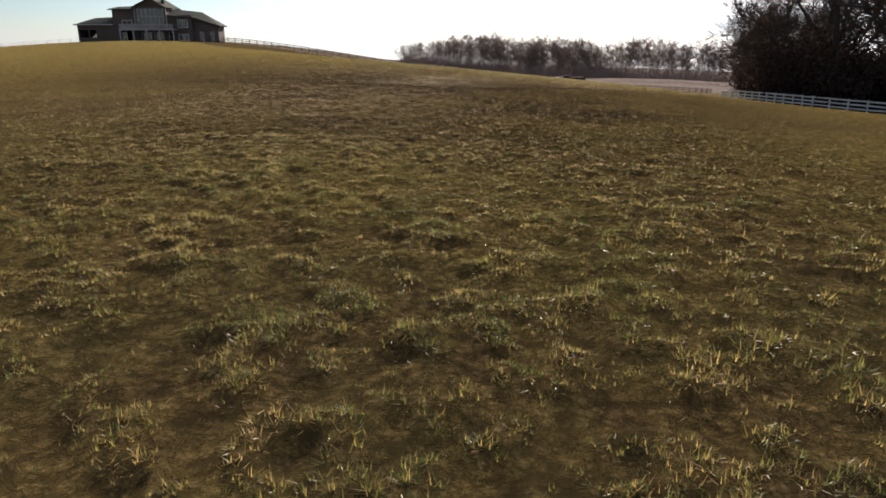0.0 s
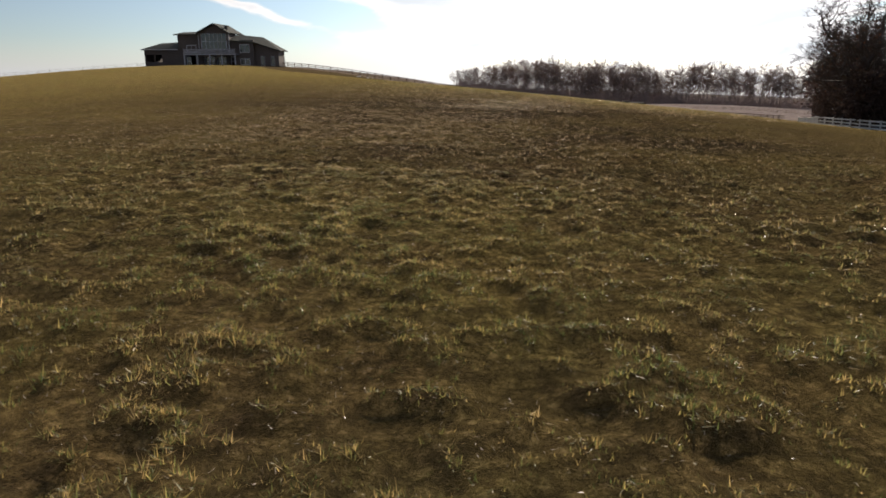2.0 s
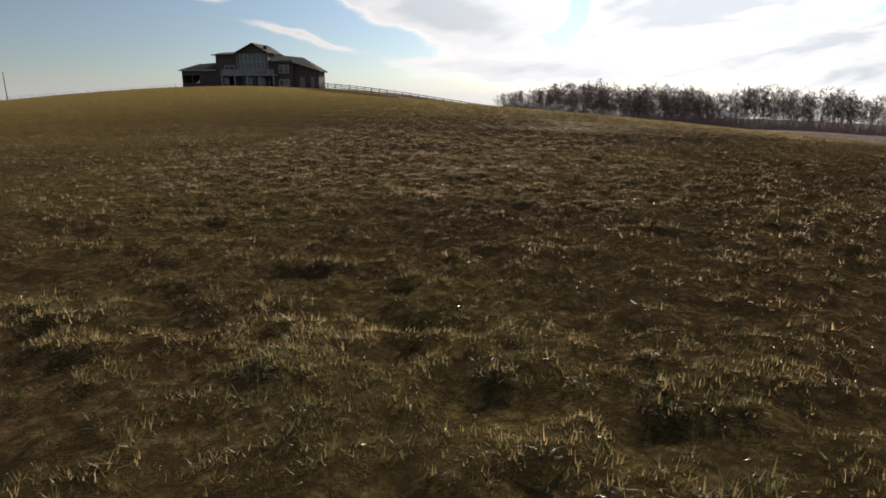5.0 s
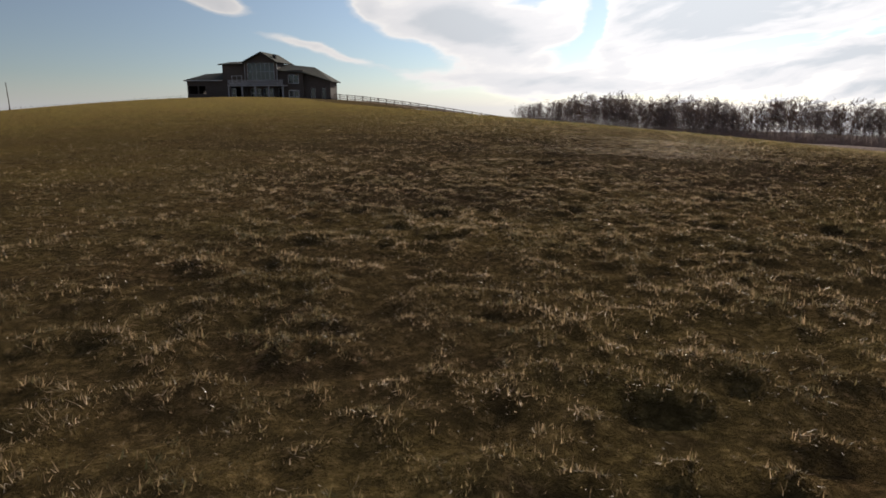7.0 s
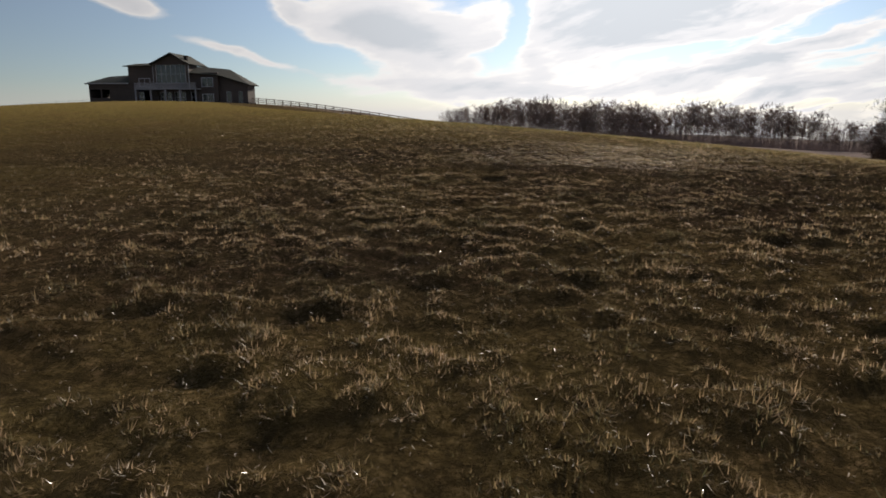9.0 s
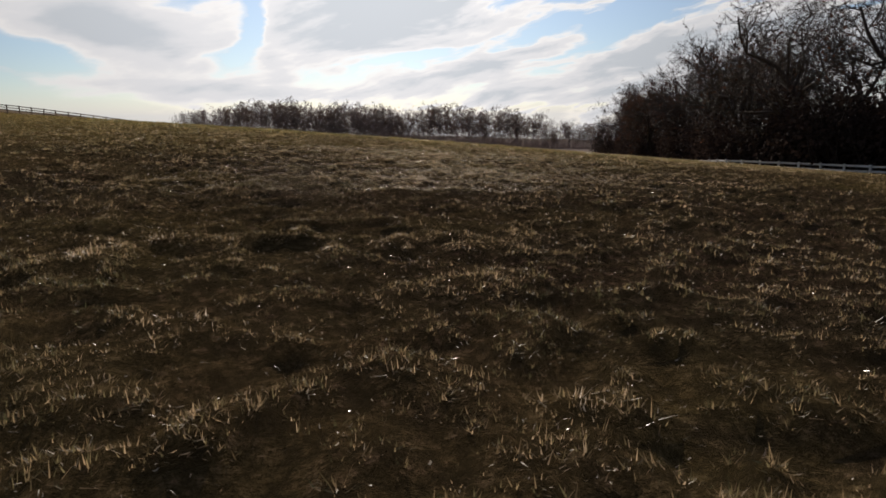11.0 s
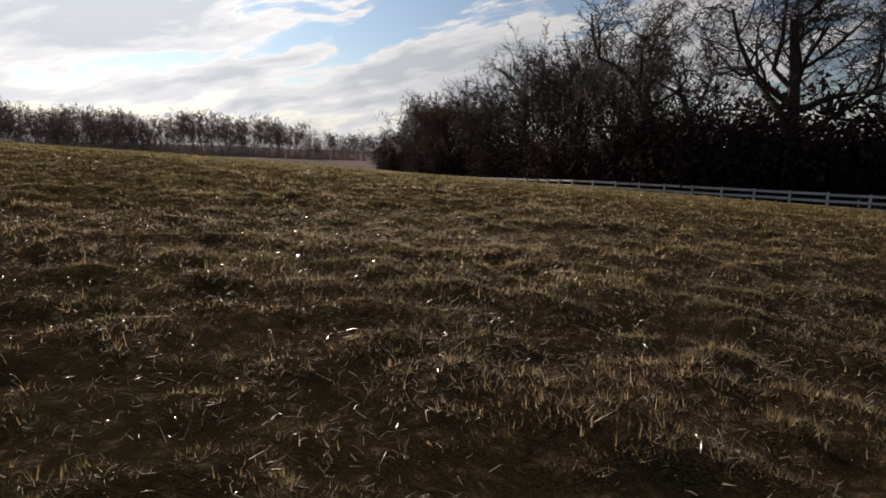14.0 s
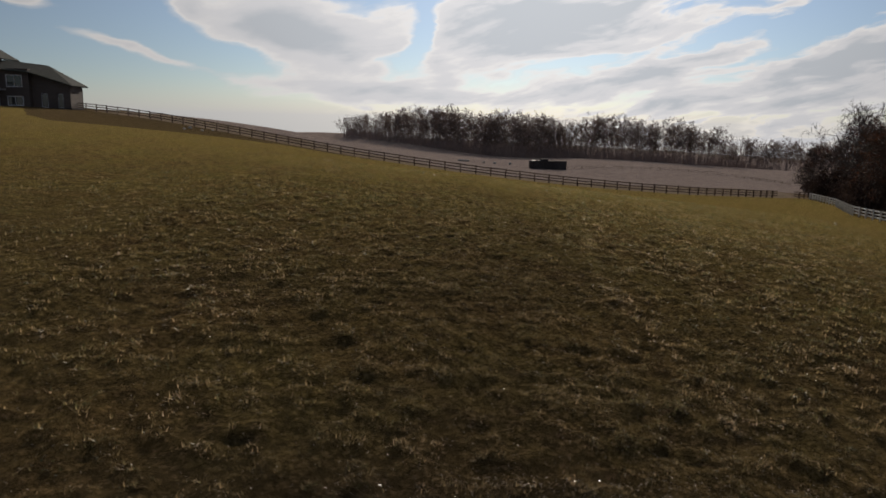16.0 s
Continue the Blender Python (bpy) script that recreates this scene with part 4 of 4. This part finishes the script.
def tree_meshes(seed, height, levels, splits, spread, fork, leaf_count, leaf_size, thick, twig, sides=(7, 5, 4, 2, 2), upright=0.35, trunk=0.72, reach=(0.42, 0.66), taper=0.72, deep=(0.42, 0.66), sprays=0, spray=0.7, spray_w=0.015, gnarl=0.24, shrink=(0.45, 0.62)):
    """Trunk and limbs as one list, twigs and leaves as another."""
    rng = random.Random(seed)
    wood, fine, leaves = ([], []), ([], []), ([], [])
    ends = []

    def limb(start, way, length, radius, level):
        n = 5 if level == 0 else 4 if level < 3 else 3 if level < 4 else 2
        pts, radii, p, d = [start.copy()], [radius], start.copy(), way.copy()
        for i in range(n):
            wob = 0.10 if level == 0 else gnarl
            d = (d + Vector((rng.gauss(0, wob), rng.gauss(0, wob), rng.gauss(0, wob) + (0.06 if level else 0)))).normalized()
            p = p + d * (length / n)
            pts.append(p.copy())
            radii.append(max(radius * (1 - (0.55 if level == 0 else taper) * (i + 1) / n), twig))
        store = wood if level < 2 else fine
        tube(store[0], store[1], pts, radii, sides[min(level, len(sides) - 1)])
        if level >= levels:
            ends.append(pts)
            return
        for k in range(splits[level]):
            f = (fork if level == 0 else 0.25) + (1 - (fork if level == 0 else 0.25)) * (k + rng.random()) / splits[level]
            i = min(int(f * n), n - 1)
            q = pts[i].lerp(pts[i + 1], f * n - i)
            along = (pts[i + 1] - pts[i]).normalized()
            turn = rng.uniform(0, 2 * math.pi)
            side = (Vector((math.cos(turn), math.sin(turn), 0)) if level == 0 else (along.orthogonal().normalized() * math.cos(turn) + along.cross(along.orthogonal().normalized()) * math.sin(turn)))
            d2 = (along * rng.uniform(0.35, 0.8) + side * spread * rng.uniform(0.7, 1.2) + Vector((0, 0, upright * rng.uniform(0.3, 1.2)))).normalized()
            l2 = length * rng.uniform(*(reach if level == 0 else deep)) * (1.15 - 0.45 * f if level == 0 else 1.0)
            limb(q, d2, l2, max(radii[i] * rng.uniform(*shrink), twig), level + 1)

    limb(Vector((0, 0, -0.2)), Vector((rng.gauss(0, 0.05), rng.gauss(0, 0.05), 1)).normalized(), height * trunk, thick, 0)
    for k in range(sprays):
        pts = rng.choice(ends)
        d = (pts[-1] - pts[0]).normalized()
        q = pts[0].lerp(pts[-1], rng.random())
        tip = q + (d + Vector((rng.gauss(0, 0.6), rng.gauss(0, 0.6), rng.gauss(0.15, 0.6)))).normalized() * spray * rng.uniform(0.5, 1.3)
        w = (tip - q).orthogonal().normalized() * spray_w
        i = len(fine[0])
        fine[0].extend((q - w, q + w, tip))
        fine[1].append((i, i + 1, i + 2))
    leafy = rng.sample(ends, max(1, len(ends) * 2 // 5))
    for k in range(leaf_count):
        pts = rng.choice(leafy)
        p = rng.choice(pts) + Vector((rng.gauss(0, 0.22), rng.gauss(0, 0.22), rng.gauss(0, 0.22)))
        s = leaf_size * rng.uniform(0.6, 1.4)
        a = Vector((rng.gauss(0, 1), rng.gauss(0, 1), rng.gauss(0, 1))).normalized() * s
        b = a.orthogonal().normalized() * s * 0.6
        i = len(leaves[0])
        leaves[0].extend((p - a, p + b, p + a, p - b))
        leaves[1].append((i, i + 1, i + 2, i + 3))
    return wood, fine, leaves


def tree(seed, bark, leaf_mat, label, category="tree", group="", **kw):
    wood, fine, leaves = tree_meshes(seed, **kw)
    whole = empty("tree", pose(0, 0, 0), label, category, group)
    mesh_part("trunk", wood[0], wood[1], bark, whole, smooth=True)
    n = len(fine[0])
    crown = mesh_part("crown", fine[0] + leaves[0], fine[1] + [tuple(i + n for i in f) for f in leaves[1]], bark, whole)
    crown.data.materials.append(leaf_mat)
    idx = np.zeros(len(crown.data.polygons), np.int32)
    idx[len(fine[1]):] = 1
    crown.data.polygons.foreach_set("material_index", idx)
    return whole


def plant(kinds, spots, seed, sizes):
    """The first stand where the kinds were built; the rest are copies."""
    rng = random.Random(seed)
    used = set()
    for x, y, s in spots:
        k = rng.randrange(len(kinds))
        m = pose(x, y, float(land(x, y)) - 0.05, 0, 0, rng.uniform(0, 360))
        size = s * rng.uniform(*sizes)
        ob = kinds[k] if k not in used else copy_thing(kinds[k], m)
        ob.matrix_basis = m @ Matrix.Diagonal((size, size, size, 1))
        used.add(k)
    for k, ob in enumerate(kinds):
        if k not in used:
            for o in (*ob.children_recursive, ob):
                bpy.data.objects.remove(o)


def behind_fence(y, off):
    """A spot at a distance behind the white fence."""
    ys, xs = [q[1] for q in WHITE_LINE] + [215], [q[0] for q in WHITE_LINE] + [93]
    slope = (np.interp(y + 4, ys, xs) - np.interp(y - 4, ys, xs)) / 8
    n = math.hypot(1, slope)
    return float(np.interp(y, ys, xs) + off / n), float(y - off * slope / n)


big = dict(height=18.0, levels=4, splits=(9, 6, 6, 3), spread=1.25, fork=0.20, leaf_size=0.10, thick=0.50, twig=0.019, upright=0.30, trunk=0.62, reach=(0.62, 0.84), taper=0.66, deep=(0.42, 0.62), sprays=6500, spray=1.0, spray_w=0.014, gnarl=0.30, shrink=(0.46, 0.66))
grove = [tree(21, BARK, OAK_LEAF, "tall bare oak with a few withered russet leaves behind the fence", group="trees behind the white fence", leaf_count=1500, **big),
         tree(22, BARK, OAK_LEAF, "tall bare broadleaf tree with a spreading crown behind the fence", group="trees behind the white fence", leaf_count=450, **big),
         tree(23, BARK, OAK_LEAF, "tall oak with withered brown leaves behind the fence", group="trees behind the white fence", leaf_count=7500, **big)]
rg = random.Random(77)
spots = []
for row, gap, off in ((6.5, 11.0, 0), (15, 15, 6)):
    yy = 34 + off
    while yy < 186:
        hgt = float(np.interp(yy, [34, 70, 95, 125, 150, 175, 186], [1.12, 1.16, 1.04, 0.96, 1.0, 1.02, 0.8]))
        spots.append((*behind_fence(yy, row + rg.uniform(-1.5, 2.0)), hgt))
        yy += gap * rg.uniform(0.75, 1.25)
for k in range(5):
    spots.append((*behind_fence(188 + k * 5.0, 5 + (k % 3) * 6), 0.62 - 0.05 * k))
plant(grove, spots, 5, (0.90, 1.10))


def shrub(seed, label):
    rng = random.Random(seed)
    verts, faces, lv, lf = [], [], [], []
    for k in range(21):
        a, r = rng.uniform(0, 6.28), rng.uniform(0, 1.5)
        p = Vector((r * math.cos(a), r * math.sin(a), -0.1))
        d = Vector((math.cos(a) * 0.35 + rng.gauss(0, 0.2), math.sin(a) * 0.35 + rng.gauss(0, 0.2), 1)).normalized()
        pts, h = [p], rng.uniform(2.2, 4.6)
        for i in range(4):
            d = (d + Vector((rng.gauss(0, 0.18), rng.gauss(0, 0.18), 0.05))).normalized()
            pts.append(pts[-1] + d * h / 4)
        tube(verts, faces, pts, [0.035, 0.028, 0.02, 0.014, 0.008], 3)
        for i in range(84):
            q = pts[rng.randrange(2, 5)] + Vector((rng.gauss(0, 0.42), rng.gauss(0, 0.42), rng.gauss(0, 0.42)))
            q.z = max(q.z, 0.7 + rng.random())
            s = rng.uniform(0.07, 0.14)
            u = Vector((rng.gauss(0, 1), rng.gauss(0, 1), rng.gauss(0, 1))).normalized() * s
            w = u.orthogonal().normalized() * s * 0.8
            n = len(lv)
            lv.extend((q - u - w, q + w * 1.2, q + u * 1.3 - w * 0.3))
            lf.append((n, n + 1, n + 2))
    whole = empty("shrub", pose(0, 0, 0), label, "shrub", "undergrowth behind the white fence")
    mesh_part("brushwood", verts, faces, BARK, whole)
    mesh_part("foliage", lv, lf, BRUSH_LEAF, whole)
    return whole


brush = [shrub(s, "dark dense undergrowth of twigs and withered leaves") for s in (31, 32, 33)]
spots = []
for row, gap in ((5.0, 3.2), (10.5, 3.4), (17, 4.0), (25, 5.0)):
    yy = 32.0
    while yy < 190:
        if rg.random() < 0.9:
            spots.append((*behind_fence(yy, row + rg.uniform(-1.4, 1.4)), float(np.interp(yy, [30, 60, 95, 125, 160, 184, 190], [1.6, 1.7, 1.5, 1.3, 1.35, 1.3, 1.0]))))
        yy += gap * rg.uniform(0.7, 1.3)
for k in range(9):
    spots.append((*behind_fence(186 + k * 1.2, 3 + (k % 4) * 4 + rg.uniform(-1, 1)), 1.2 - 0.015 * k))
plant(brush, spots, 6, (0.8, 1.25))

def wood_edge(x):
    """Where the far wood begins."""
    return np.interp(x, [-24, 29, 68, 107, 148, 191, 228, 261], [425, 440, 450, 470, 485, 495, 490, 480])


slim = dict(levels=3, spread=0.85, fork=0.22, twig=0.035, sides=(5, 3, 2, 2), upright=0.42, trunk=0.92, reach=(0.27, 0.44), deep=(0.48, 0.70), sprays=320, spray=1.6, spray_w=0.10)
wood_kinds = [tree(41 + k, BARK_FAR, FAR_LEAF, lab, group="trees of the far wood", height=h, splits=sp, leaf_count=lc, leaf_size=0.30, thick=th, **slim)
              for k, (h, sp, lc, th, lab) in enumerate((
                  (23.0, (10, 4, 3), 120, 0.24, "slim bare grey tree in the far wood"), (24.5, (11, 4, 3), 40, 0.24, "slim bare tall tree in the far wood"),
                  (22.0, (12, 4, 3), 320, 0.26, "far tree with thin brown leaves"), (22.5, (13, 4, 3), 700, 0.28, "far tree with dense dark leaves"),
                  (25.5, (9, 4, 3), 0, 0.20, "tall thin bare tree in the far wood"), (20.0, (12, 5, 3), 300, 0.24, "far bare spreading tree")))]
spots = []
for row, gap in ((0, 4.0), (6, 4.0), (13, 4.2), (24, 4.6), (36, 6.0)):
    bx = -26.0
    while bx < (300 if row < 30 else 118):
        swell = 1.0 + 0.12 * math.sin(bx * 0.075) * math.sin(bx * 0.031 + 1.0)
        spots.append((bx + rg.uniform(-2.2, 2.2), wood_edge(bx) + row + rg.uniform(-3, 3), swell * float(np.interp(bx, [-26, 5, 40, 60, 215, 240], [0.42, 0.66, 0.92, 1.02, 1.0, 0.80]))))
        bx += gap * (1.0 if bx < 105 else 1.3) * rg.choice((0.5, 0.8, 1.0, 1.2, 1.5))
plant(wood_kinds, spots, 8, (0.84, 1.05))


def snag(x, y, height):
    """A dead trunk that leans out of the wood's outline."""
    wood, fine, _ = tree_meshes(55, height=height, levels=2, splits=(4, 2), spread=0.5, fork=0.6, leaf_count=0, leaf_size=0.1, thick=0.3, twig=0.05, trunk=0.95, reach=(0.10, 0.18), upright=0.5)
    whole = empty("dead_tree", pose(x, y, float(land(x, y)) - 0.1, 0, -4, 0), "thin pale dead tree leaning above the far wood", "tree")
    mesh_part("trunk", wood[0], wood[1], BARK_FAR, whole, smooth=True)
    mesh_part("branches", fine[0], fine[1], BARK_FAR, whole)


snag(125.0, 484.0, 26.0)


def far_brush(seed, count):
    """Undergrowth and thin stems of the far wood, as one mesh."""
    rng = np.random.default_rng(seed)
    bx = np.where(rng.uniform(0, 1, count) < 0.55, rng.uniform(-26, 124, count), rng.uniform(90, 262, count))
    by = wood_edge(bx) + rng.uniform(-3, 60, count)
    bz = land(bx, by) - 0.1
    tall = np.interp(bx, [-24, 15, 60, 95, 135], [0.4, 0.75, 1.0, 1.0, 0.72]) * np.where(rng.uniform(0, 1, count) < 0.35, rng.uniform(1.0, 3.0, count), rng.uniform(6, 18, count))
    lean = rng.normal(0, 0.06, (count, 2)) * tall[:, None]
    base = np.stack([bx, by, bz], -1)
    tip = base + np.stack([lean[:, 0], lean[:, 1], tall], -1)
    half = np.stack([rng.uniform(0.05, 0.12, count), np.zeros(count), np.zeros(count)], -1)
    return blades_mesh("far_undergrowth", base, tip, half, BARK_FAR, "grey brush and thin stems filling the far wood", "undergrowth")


far_brush(9, 15000)
